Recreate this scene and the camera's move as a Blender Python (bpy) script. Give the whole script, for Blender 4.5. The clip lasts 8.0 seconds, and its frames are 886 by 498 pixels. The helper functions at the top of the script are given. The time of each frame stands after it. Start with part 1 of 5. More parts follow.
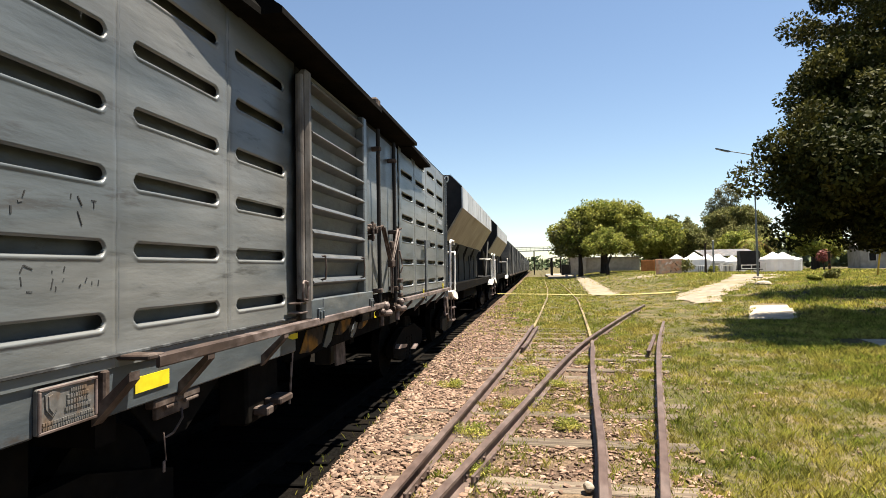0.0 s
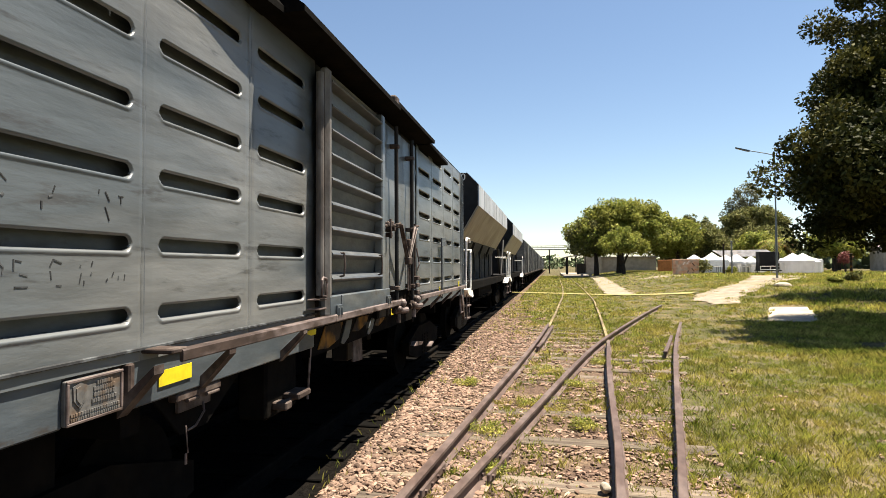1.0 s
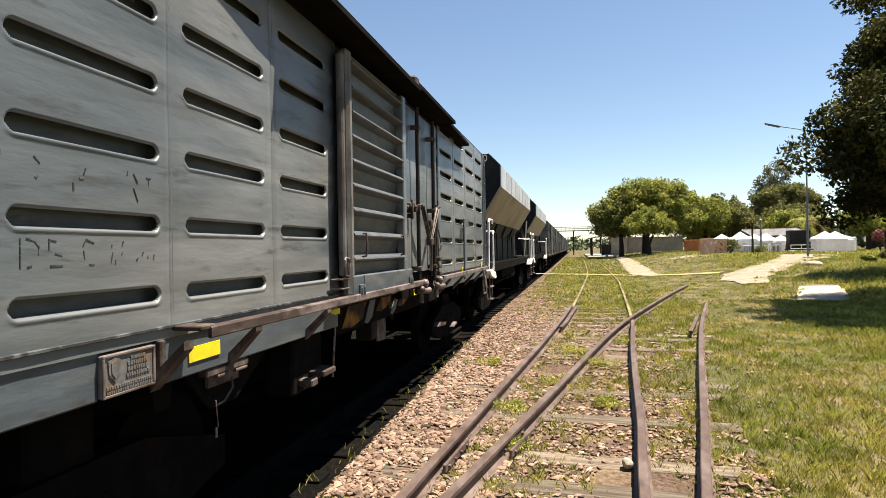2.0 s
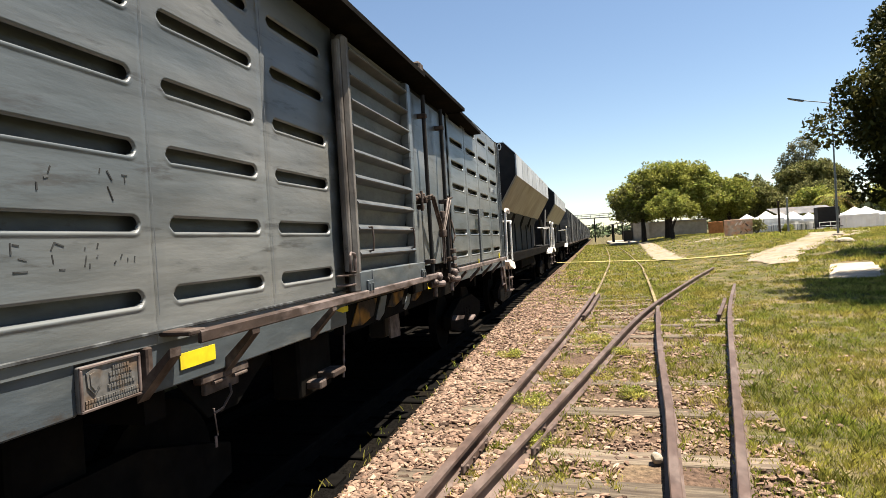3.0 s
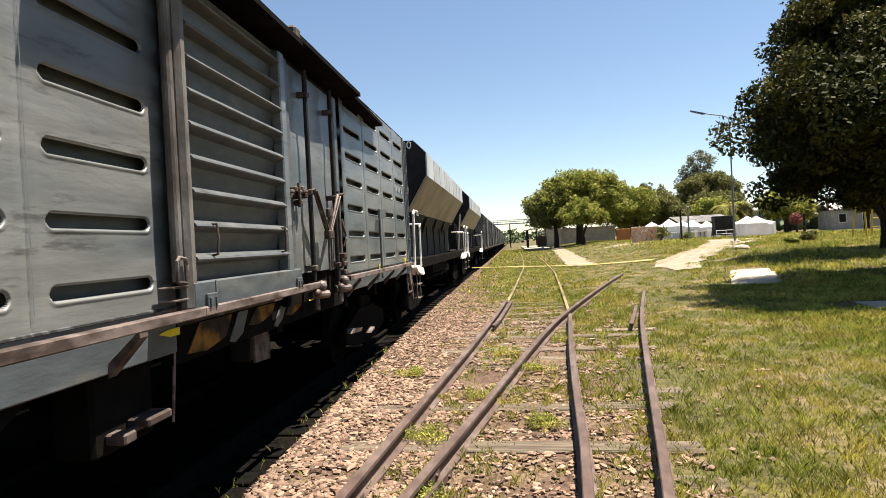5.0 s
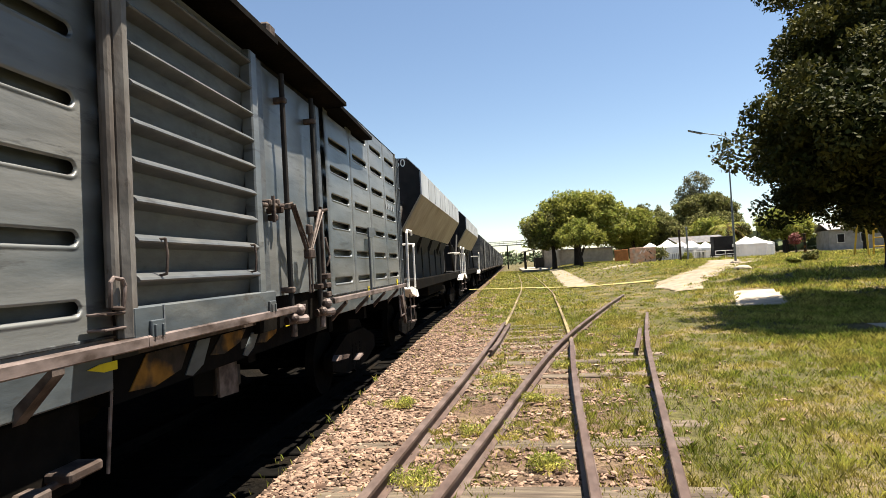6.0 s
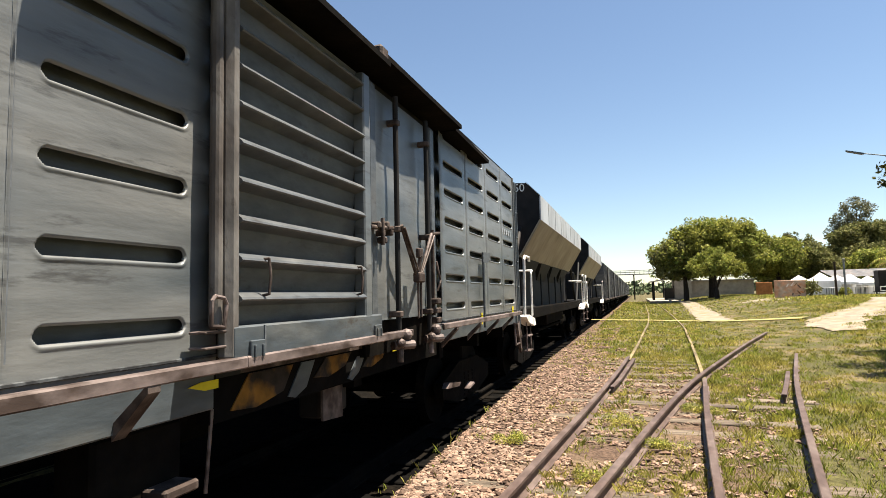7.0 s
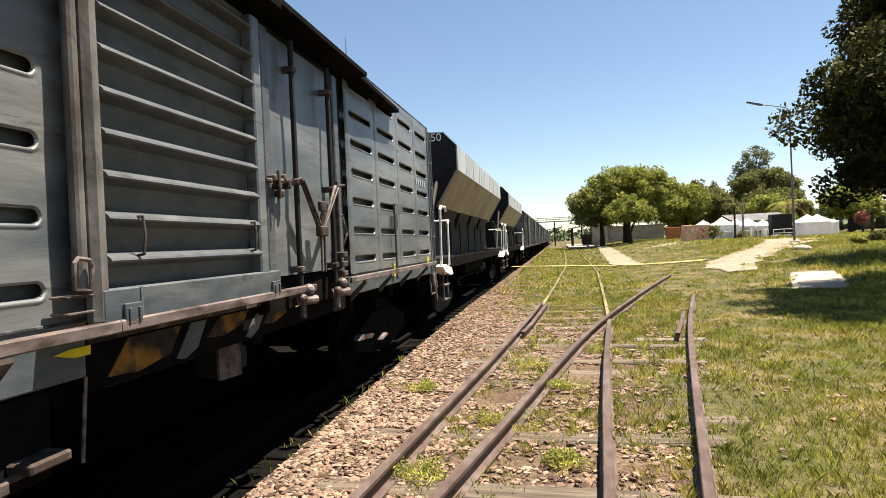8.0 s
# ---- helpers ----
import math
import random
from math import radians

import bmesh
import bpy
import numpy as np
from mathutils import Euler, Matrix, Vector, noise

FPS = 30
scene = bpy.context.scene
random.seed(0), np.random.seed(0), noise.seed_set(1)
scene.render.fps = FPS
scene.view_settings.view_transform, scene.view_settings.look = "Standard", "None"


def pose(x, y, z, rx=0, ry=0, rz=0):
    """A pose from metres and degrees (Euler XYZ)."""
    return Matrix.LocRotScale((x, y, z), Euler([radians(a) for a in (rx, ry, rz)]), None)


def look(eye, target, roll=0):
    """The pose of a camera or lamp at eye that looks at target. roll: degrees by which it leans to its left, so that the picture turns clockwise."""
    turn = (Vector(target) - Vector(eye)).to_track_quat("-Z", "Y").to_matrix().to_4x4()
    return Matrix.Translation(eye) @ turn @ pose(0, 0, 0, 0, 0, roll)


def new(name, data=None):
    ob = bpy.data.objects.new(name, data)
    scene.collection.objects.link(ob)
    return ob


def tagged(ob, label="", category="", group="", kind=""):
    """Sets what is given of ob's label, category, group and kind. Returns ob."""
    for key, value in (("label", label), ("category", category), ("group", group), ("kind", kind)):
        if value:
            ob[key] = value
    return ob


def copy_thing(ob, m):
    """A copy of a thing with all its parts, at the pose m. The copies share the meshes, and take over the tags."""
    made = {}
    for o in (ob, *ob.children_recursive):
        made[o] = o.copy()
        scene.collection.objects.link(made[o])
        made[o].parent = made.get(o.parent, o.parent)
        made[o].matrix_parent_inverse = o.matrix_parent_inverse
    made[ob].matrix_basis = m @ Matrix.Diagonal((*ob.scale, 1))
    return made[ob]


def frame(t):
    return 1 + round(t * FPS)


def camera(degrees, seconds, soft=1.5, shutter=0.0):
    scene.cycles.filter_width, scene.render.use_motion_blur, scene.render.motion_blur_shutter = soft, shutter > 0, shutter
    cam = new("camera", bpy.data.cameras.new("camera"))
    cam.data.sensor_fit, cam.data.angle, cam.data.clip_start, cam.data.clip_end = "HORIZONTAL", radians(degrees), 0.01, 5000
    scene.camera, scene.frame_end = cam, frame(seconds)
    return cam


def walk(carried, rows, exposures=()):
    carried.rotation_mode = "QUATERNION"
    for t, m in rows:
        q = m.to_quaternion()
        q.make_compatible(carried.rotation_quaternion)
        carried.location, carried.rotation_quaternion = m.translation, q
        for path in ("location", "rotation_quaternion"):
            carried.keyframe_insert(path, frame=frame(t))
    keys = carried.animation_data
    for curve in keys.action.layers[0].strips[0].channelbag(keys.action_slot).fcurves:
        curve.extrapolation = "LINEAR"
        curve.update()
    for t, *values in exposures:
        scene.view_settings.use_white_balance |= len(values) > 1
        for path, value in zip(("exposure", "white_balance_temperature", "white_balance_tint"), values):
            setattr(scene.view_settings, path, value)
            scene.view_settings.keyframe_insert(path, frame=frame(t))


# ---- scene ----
# camera
cam = camera(73.7, 8.0, 0.8)
EYE = 1.7
ROWS = [  # t, yaw, pitch, roll, x, y, z from the first eye
    (0.0, 8.862, 1.936, 0.989, 0.0, 0.0, 0.0),
    (0.5, 8.803, 0.927, 0.788, -0.005, 0.0, -0.008),
    (1.0, 10.278, 1.723, 0.352, -0.027, -0.010, 0.004),
    (1.5, 10.628, 1.483, 0.678, -0.008, -0.033, -0.001),
    (2.0, 12.555, 0.077, 0.965, -0.002, -0.037, -0.025),
    (2.2, 12.999, -0.388, 1.635, 0.013, -0.006, -0.050),
    (3.3, 14.727, -0.689, 3.807, 0.056, 0.287, -0.053),
    (3.5, 14.411, -1.533, 4.245, 0.084, 0.345, -0.068),
    (4.0, 10.288, -3.185, 3.125, 0.098, 0.583, -0.095),
    (4.5, 3.444, -0.773, 4.461, 0.108, 0.899, -0.072),
    (4.7, 4.930, -0.404, 3.514, 0.106, 1.030, -0.065),
    (5.8, 8.227, -0.821, 3.132, 0.123, 1.666, -0.131),
    (6.0, 6.428, 1.634, 3.157, 0.108, 1.758, -0.106),
    (6.5, 8.882, 2.158, 2.766, 0.107, 1.921, -0.108),
    (7.0, 18.061, 4.632, 1.377, 0.141, 2.034, -0.105),
    (7.5, 16.441, 2.454, 2.844, 0.216, 2.107, -0.088),
    (8.0, 10.960, -0.506, 2.560, 0.327, 2.118, -0.083),
]
walk(cam, [(t, pose(x, y, EYE + z, 90 + p, r, w)) for t, w, p, r, x, y, z in ROWS], [(0.0, 1.74, 7000, 10), (8.0, 1.74, 7000, 10)])

# sky and sun
SUN = Vector((0.33, 0.16, 1.0)).normalized()
world = bpy.data.worlds.new("sky")
scene.world = world
world.use_nodes = True
wn = world.node_tree
sky = wn.nodes.new("ShaderNodeTexSky")
sky.sky_type, sky.sun_disc = "NISHITA", False
sky.sun_elevation = math.asin(SUN.z)
sky.sun_rotation = math.atan2(SUN.x, SUN.y)
sky.air_density, sky.dust_density, sky.ozone_density = 1.0, 0.0, 2.5
wn.links.new(sky.outputs[0], wn.nodes["Background"].inputs[0])
wn.nodes["Background"].inputs[1].default_value = 0.05
sun = new("sun", bpy.data.lights.new("sun", "SUN"))
sun.data.energy, sun.data.angle, sun.data.color = 5.0, radians(0.5), (1.0, 0.94, 0.84)
sun.matrix_world = look(SUN * 50, (0, 0, 0))


# ---- materials ----
def mat(name, base, rough=0.7, metal=0.0, vary=0.25, scale=6.0, stretch=(1, 1, 1), second=None, mix=(0.45, 0.65), scale2=1.3,
        bump=0.3, bscale=40.0, island=0.0, obrand=0.0, hue=None, spec=0.2, through_light=0.0, bdist=0.01, grime=None):
    """Two scales of colour noise over base, a second colour in patches, relief, and an optional change from piece to piece."""
    m = bpy.data.materials.new(name)
    m.use_nodes = True
    t = m.node_tree
    N, L = t.nodes.new, t.links.new
    b = t.nodes["Principled BSDF"]
    co = N("ShaderNodeTexCoord")
    mp = N("ShaderNodeMapping")
    mp.inputs["Scale"].default_value = stretch
    L(co.outputs["Object"], mp.inputs[0])

    def noisy(sc, det=5.0):
        n = N("ShaderNodeTexNoise")
        n.inputs["Scale"].default_value, n.inputs["Detail"].default_value = sc, det
        L(mp.outputs[0], n.inputs[0])
        return n
    n1, n2 = noisy(scale), noisy(scale2, 8.0)
    ramp = N("ShaderNodeMapRange")
    ramp.inputs[1].default_value, ramp.inputs[2].default_value = 0.3, 0.7
    ramp.inputs[3].default_value, ramp.inputs[4].default_value = 1 - vary, 1 + vary
    L(n1.outputs[0], ramp.inputs[0])
    col = N("ShaderNodeMix")
    col.data_type = "RGBA"
    col.inputs[6].default_value = (*base, 1)
    col.inputs[7].default_value = (*(second or [c * 0.75 for c in base]), 1)
    pr = N("ShaderNodeMapRange")
    pr.inputs[1].default_value, pr.inputs[2].default_value = mix
    L(n2.outputs[0], pr.inputs[0])
    L(pr.outputs[0], col.inputs[0])
    out = col.outputs[2]
    val = ramp.outputs[0]
    for amount, node, sock in ((island, "ShaderNodeNewGeometry", "Random Per Island"), (obrand, "ShaderNodeObjectInfo", "Random")):
        if amount:
            r = N(node)
            k = N("ShaderNodeMapRange")
            k.inputs[3].default_value, k.inputs[4].default_value = 1 - amount, 1 + amount
            L(r.outputs[sock], k.inputs[0])
            mu = N("ShaderNodeMath")
            mu.operation = "MULTIPLY"
            L(val, mu.inputs[0])
            L(k.outputs[0], mu.inputs[1])
            val = mu.outputs[0]
            if hue:
                h = N("ShaderNodeMix")
                h.data_type = "RGBA"
                L(out, h.inputs[6])
                h.inputs[7].default_value = (*hue, 1)
                pw = N("ShaderNodeMath")
                pw.operation = "FRACT"
                sc7 = N("ShaderNodeMath")
                sc7.operation, sc7.inputs[1].default_value = "MULTIPLY", 7.31
                L(r.outputs[sock], sc7.inputs[0])
                L(sc7.outputs[0], pw.inputs[0])
                L(pw.outputs[0], h.inputs[0])
                out = h.outputs[2]
    if grime:
        # thin scuffs and dirty runs: colour, scale, stretch, threshold
        gm = N("ShaderNodeMapping")
        gm.inputs["Scale"].default_value = grime[2]
        L(co.outputs["Object"], gm.inputs[0])
        gn = N("ShaderNodeTexNoise")
        gn.inputs["Scale"].default_value, gn.inputs["Detail"].default_value, gn.inputs["Roughness"].default_value = grime[1], 9.0, 0.68
        L(gm.outputs[0], gn.inputs[0])
        gr = N("ShaderNodeMapRange")
        gr.inputs[1].default_value, gr.inputs[2].default_value, gr.inputs[4].default_value = grime[3], grime[3] + 0.09, 0.8
        L(gn.outputs[0], gr.inputs[0])
        gx = N("ShaderNodeMix")
        gx.data_type = "RGBA"
        L(gr.outputs[0], gx.inputs[0])
        L(out, gx.inputs[6])
        gx.inputs[7].default_value = (*grime[0], 1)
        out = gx.outputs[2]
    mul = N("ShaderNodeVectorMath")
    mul.operation = "SCALE"
    L(out, mul.inputs[0])
    L(val, mul.inputs["Scale"])
    L(mul.outputs[0], b.inputs["Base Color"])
    b.inputs["Roughness"].default_value, b.inputs["Metallic"].default_value = rough, metal
    b.inputs["Specular IOR Level"].default_value = spec
    if bump:
        nb = noisy(bscale, 6.0)
        bp = N("ShaderNodeBump")
        bp.inputs["Strength"].default_value, bp.inputs["Distance"].default_value = bump, bdist
        L(nb.outputs[0], bp.inputs["Height"])
        L(bp.outputs[0], b.inputs["Normal"])
    if through_light:
        tr = N("ShaderNodeBsdfTranslucent")
        L(mul.outputs[0], tr.inputs[0])
        ms = N("ShaderNodeMixShader")
        ms.inputs[0].default_value = through_light
        L(b.outputs[0], ms.inputs[1])
        L(tr.outputs[0], ms.inputs[2])
        L(ms.outputs[0], t.nodes["Material Output"].inputs[0])
    return m


M_GREY = mat("weathered_grey_paint", (0.073, 0.085, 0.093), 0.38, 0.0, 0.22, 3.0, (1, 0.45, 2.2), (0.142, 0.144, 0.139), (0.38, 0.64), 0.9, 0.2, 5.0, bdist=0.03, spec=0.5, grime=((0.044, 0.044, 0.044), 2.2, (1, 0.8, 5.0), 0.57))
# The panels' grey, darkened to put in the shade between the louvres.
M_DOOR = mat("shade_darkened_door_grey", (0.060, 0.067, 0.073), 0.45, 0.0, 0.25, 6.0, (1, 1, 3), (0.085, 0.087, 0.086), (0.45, 0.7), 1.4, 0.12, 12.0, bdist=0.02, spec=0.4, grime=((0.030, 0.027, 0.025), 3.0, (1, 1.2, 2.5), 0.60))
M_SILL = mat("blue_grey_sill_paint", (0.046, 0.057, 0.066), 0.5, 0.0, 0.25, 7.0, (1, 0.6, 2), (0.080, 0.086, 0.086), (0.5, 0.68), 2.0, 0.15, 20.0, spec=0.4, grime=((0.035, 0.027, 0.022), 3.0, (1, 1, 3.0), 0.58))
M_RUST = mat("rusty_steel", (0.044, 0.031, 0.026), 0.75, 0.2, 0.4, 14.0, (1, 1, 1), (0.100, 0.078, 0.068), (0.47, 0.62), 6.0, 0.5, 60.0, bdist=0.004)
M_PINK = mat("worn_pinkish_steel", (0.150, 0.118, 0.110), 0.55, 0.2, 0.35, 12.0, (1, 0.5, 1), (0.048, 0.034, 0.029), (0.46, 0.58), 5.0, 0.35, 50.0, bdist=0.003)
M_POST = mat("grimy_grey_brown_post", (0.135, 0.128, 0.120), 0.6, 0.0, 0.35, 9.0, (1, 1, 0.5), (0.075, 0.064, 0.057), (0.46, 0.62), 3.0, 0.3, 30.0, grime=((0.030, 0.022, 0.018), 7.0, (1, 1, 0.7), 0.60))
# Blacker than soot: the shade below the wagons is in this colour.
M_DARK = mat("soot_and_shade_black", (0.005, 0.0046, 0.0042), 0.95, 0.0, 0.3, 9.0, (1, 1, 1), (0.010, 0.008, 0.006), (0.5, 0.7), 2.0, 0.3, 30.0, spec=0.03)
# Black paint, used as well where shade is put into the colour.
M_BLACK = mat("black_paint_and_shade", (0.012, 0.012, 0.012), 0.7, 0.0, 0.25, 5.0, (1, 1, 1), (0.026, 0.021, 0.019), (0.5, 0.7), 1.0, 0.15, 20.0)
M_HOPTOP = mat("pale_hopper_steel", (0.36, 0.38, 0.40), 0.5, 0.1, 0.14, 3.0, (1, 1, 0.3), (0.28, 0.29, 0.30), (0.45, 0.65), 0.9, 0.1, 12.0)
# Cream is the light bounced off the ground, put into the colour.
M_HOPPER = mat("bounce_cream_hopper_plate", (0.36, 0.31, 0.225), 0.7, 0.0, 0.14, 4.0, (1, 1, 0.3), (0.28, 0.235, 0.165), (0.45, 0.65), 0.8, 0.1, 14.0)
M_ROOF = mat("dark_tarred_roof_edge", (0.016, 0.017, 0.02), 0.8, 0.0, 0.3, 9.0, (1, 1, 1), (0.03, 0.026, 0.024), (0.5, 0.7), 2.0, 0.3, 40.0)
M_YELLOW = mat("bright_yellow_sticker", (0.56, 0.46, 0.02), 0.5, 0.0, 0.12, 20.0, (1, 1, 1), (0.40, 0.32, 0.03), (0.5, 0.7), 6.0, bump=0.0, grime=((0.10, 0.08, 0.05), 9.0, (1, 1, 1), 0.66))
# Ochre darkened to carry the shade that the warning stripes lie in.
M_STRIPE = mat("dark_ochre_paint", (0.16, 0.075, 0.012), 0.85, 0.0, 0.45, 9.0, (1, 1, 1), (0.022, 0.016, 0.012), (0.42, 0.54), 4.0)
M_WHITE = mat("chalky_white_paint", (0.72, 0.71, 0.68), 0.6, 0.0, 0.1, 9.0, (1, 1, 1), (0.5, 0.45, 0.4), (0.5, 0.75), 3.0, 0.1, 30.0)
M_PLATE = mat("cast_iron_maker_plate", (0.115, 0.112, 0.108), 0.6, 0.3, 0.25, 25.0, (1, 1, 1), (0.13, 0.095, 0.07), (0.5, 0.62), 8.0, 0.2, 80.0, bdist=0.002)
M_MARK = mat("faded_dark_paint_marks", (0.084, 0.0924, 0.101), 0.7, 0.0, 0.3, 30.0, bump=0.0)
M_INK = mat("faded_black_stencil_paint", (0.026, 0.027, 0.028), 0.8, 0.0, 0.3, 30.0, (1, 1, 1), (0.07, 0.075, 0.078), (0.5, 0.62), 14.0, 0.0)
M_RAIL = mat("brown_rusted_rail", (0.085, 0.057, 0.048), 0.6, 0.3, 0.25, 18.0, (1, 0.4, 1), (0.125, 0.092, 0.08), (0.45, 0.6), 4.0, 0.25, 60.0, bdist=0.002)
M_WOOD = mat("grey_split_sleeper_wood", (0.138, 0.110, 0.082), 0.9, 0.0, 0.4, 10.0, (0.35, 4, 4), (0.085, 0.065, 0.05), (0.45, 0.6), 3.0, 0.9, 22.0, obrand=0.3, bdist=0.012)
M_STONE = mat("reddish_brown_ballast_stone", (0.178, 0.108, 0.076), 0.9, 0.0, 0.2, 20.0, (1, 1, 1), (0.110, 0.068, 0.050), (0.4, 0.6), 6.0, 0.4, 60.0, island=0.65, hue=(0.215, 0.150, 0.112), bdist=0.004)
# Darker than the loose stones, to put shade into the gaps between them.
M_GRAVEL = mat("dark_gap_ballast_bed", (0.085, 0.054, 0.038), 0.95, 0.0, 0.5, 26.0, (1, 1, 1), (0.135, 0.095, 0.06), (0.45, 0.65), 1.7, 1.0, 34.0, bdist=0.03)
# The train's shadow on the ballast, put into the bed's colour.
M_BED_SHADE = mat("shadow_black_ballast", (0.005, 0.0046, 0.0042), 0.95, 0.0, 0.4, 20.0, (1, 1, 1), (0.010, 0.008, 0.006), (0.45, 0.65), 1.5, 0.9, 30.0, spec=0.03, bdist=0.03)
M_TURF = mat("dry_patchy_turf", (0.062, 0.056, 0.020), 0.95, 0.0, 0.5, 16.0, (1, 1, 1), (0.125, 0.095, 0.050), (0.47, 0.62), 0.9, 0.9, 24.0, bdist=0.03)
M_BLADE = mat("grass_blades", (0.150, 0.205, 0.024), 0.6, 0.0, 0.35, 2.2, (1, 1, 1), (0.40, 0.335, 0.085), (0.46, 0.60), 0.9, 0.0, island=0.75, hue=(0.34, 0.31, 0.075), spec=0.15, through_light=0.35)
M_DIRT = mat("pale_trodden_dirt", (0.235, 0.188, 0.145), 0.95, 0.0, 0.3, 3.0, (1, 1, 1), (0.165, 0.145, 0.080), (0.45, 0.65), 0.8, 0.5, 20.0, bdist=0.02)
M_STRAW = mat("straw_yellow_track", (0.30, 0.25, 0.10), 0.95, 0.0, 0.2, 4.0, (1, 1, 1), (0.22, 0.20, 0.07), (0.45, 0.7), 1.0, 0.5, 20.0, bdist=0.02)
M_SUNK = mat("straw_coloured_rail", (0.185, 0.145, 0.075), 0.85, 0.0, 0.35, 6.0, (1, 0.4, 1), (0.11, 0.085, 0.05), (0.42, 0.6), 1.2, 0.4, 30.0)
M_SLAB = mat("pale_concrete_path", (0.34, 0.295, 0.235), 0.9, 0.0, 0.12, 6.0, (1, 1, 1), (0.28, 0.24, 0.19), (0.45, 0.65), 1.3, 0.2, 40.0)
M_BARK = mat("dark_furrowed_bark", (0.050, 0.038, 0.029), 0.95, 0.0, 0.3, 8.0, (3, 3, 0.5), (0.030, 0.025, 0.020), (0.4, 0.6), 3.0, 1.0, 14.0, bdist=0.03, spec=0.05)
# Olive patches over near-black: sunlit and shaded clumps put into the colour.
M_LEAF_A = mat("lit_and_shaded_leaves", (0.016, 0.022, 0.006), 0.6, 0.0, 0.2, 1.2, (1, 1, 1), (0.100, 0.092, 0.024), (0.48, 0.60), 0.75, 0.0, island=0.4, hue=(0.036, 0.038, 0.010), spec=0.05, through_light=0.15)
M_LEAF_B = mat("fresh_green_leaves", (0.14, 0.185, 0.035), 0.6, 0.0, 0.2, 0.7, (1, 1, 1), (0.19, 0.20, 0.04), (0.4, 0.6), 0.25, 0.0, island=0.55, hue=(0.26, 0.25, 0.06), spec=0.08, through_light=0.35)
M_LEAF_C = mat("olive_dark_leaves", (0.088, 0.108, 0.032), 0.6, 0.0, 0.2, 0.7, (1, 1, 1), (0.12, 0.125, 0.04), (0.4, 0.6), 0.25, 0.0, island=0.5, hue=(0.17, 0.155, 0.055), spec=0.08, through_light=0.25)
M_LEAF_D = mat("grey_green_gum_leaves", (0.105, 0.120, 0.070), 0.6, 0.0, 0.2, 0.7, (1, 1, 1), (0.14, 0.145, 0.085), (0.4, 0.6), 0.25, 0.0, island=0.5, hue=(0.16, 0.15, 0.09), spec=0.08, through_light=0.25)
M_WOODS = mat("distant_woodland", (0.0756, 0.101, 0.0504), 0.9, 0.0, 0.3, 0.3, (1, 1, 1), (0.109, 0.126, 0.0672), (0.4, 0.6), 0.1, 0.0, island=0.4)
M_CANVAS = mat("white_tent_canvas", (0.80, 0.80, 0.80), 0.8, 0.0, 0.05, 2.0, (1, 1, 1), (0.72, 0.72, 0.72), (0.45, 0.65), 0.8, 0.2, 6.0, through_light=0.2)
M_WALL = mat("grey_station_plaster", (0.353, 0.336, 0.311), 0.9, 0.0, 0.15, 2.0, (1, 1, 1), (0.277, 0.26, 0.244), (0.45, 0.65), 0.6, 0.2, 20.0)
M_TIN = mat("grey_corrugated_tin", (0.218, 0.218, 0.227), 0.6, 0.3, 0.2, 3.0, (1, 1, 1), (0.286, 0.252, 0.227), (0.45, 0.65), 0.8, 0.2, 10.0)
M_GRAF = mat("orange_graffiti_plaster", (0.437, 0.252, 0.16), 0.9, 0.0, 0.3, 3.0, (1, 1, 1), (0.37, 0.302, 0.235), (0.45, 0.6), 2.5, 0.2, 20.0)
M_POLE = mat("grey_green_lamp_steel", (0.168, 0.185, 0.185), 0.5, 0.5, 0.15, 6.0, bump=0.0)
M_ORANGE = mat("orange_brown_boards", (0.42, 0.168, 0.0588), 0.8, 0.0, 0.2, 3.0, bump=0.1)
M_PLAY = mat("yellow_playframe_paint", (0.546, 0.353, 0.0504), 0.6, 0.0, 0.1, 6.0, bump=0.0)
M_GREYBOX = mat("dark_far_wagon_paint", (0.084, 0.089, 0.0924), 0.55, 0.0, 0.2, 3.0, (1, 0.5, 3.0), (0.193, 0.185, 0.176), (0.45, 0.65), 0.8, 0.1, 10.0)


# ---- mesh helpers ----
def link(name, bm, material, parent=None, label="", smooth=False):
    me = bpy.data.meshes.new(name)
    bm.normal_update()
    bm.to_mesh(me)
    bm.free()
    me.materials.append(material)
    if smooth:
        me.polygons.foreach_set("use_smooth", [True] * len(me.polygons))
    ob = new(name, me)
    if parent:
        ob.parent = parent
    return tagged(ob, label)


def part(name, bm, material, parent, label="", smooth=False):
    return link(name, bm, material, parent, label, smooth)


def raw(name, verts, faces, material, parent=None, smooth=False):
    me = bpy.data.meshes.new(name)
    me.from_pydata(verts, [], faces)
    me.materials.append(material)
    if smooth:
        me.polygons.foreach_set("use_smooth", [True] * len(me.polygons))
    ob = new(name, me)
    if parent:
        ob.parent = parent
    return ob


def empty(name, at=(0, 0, 0), turn=0, **tags):
    ob = new(name)
    ob.empty_display_size = 0.2
    ob.matrix_basis = pose(*at, 0, 0, turn)
    return tagged(ob, **tags)


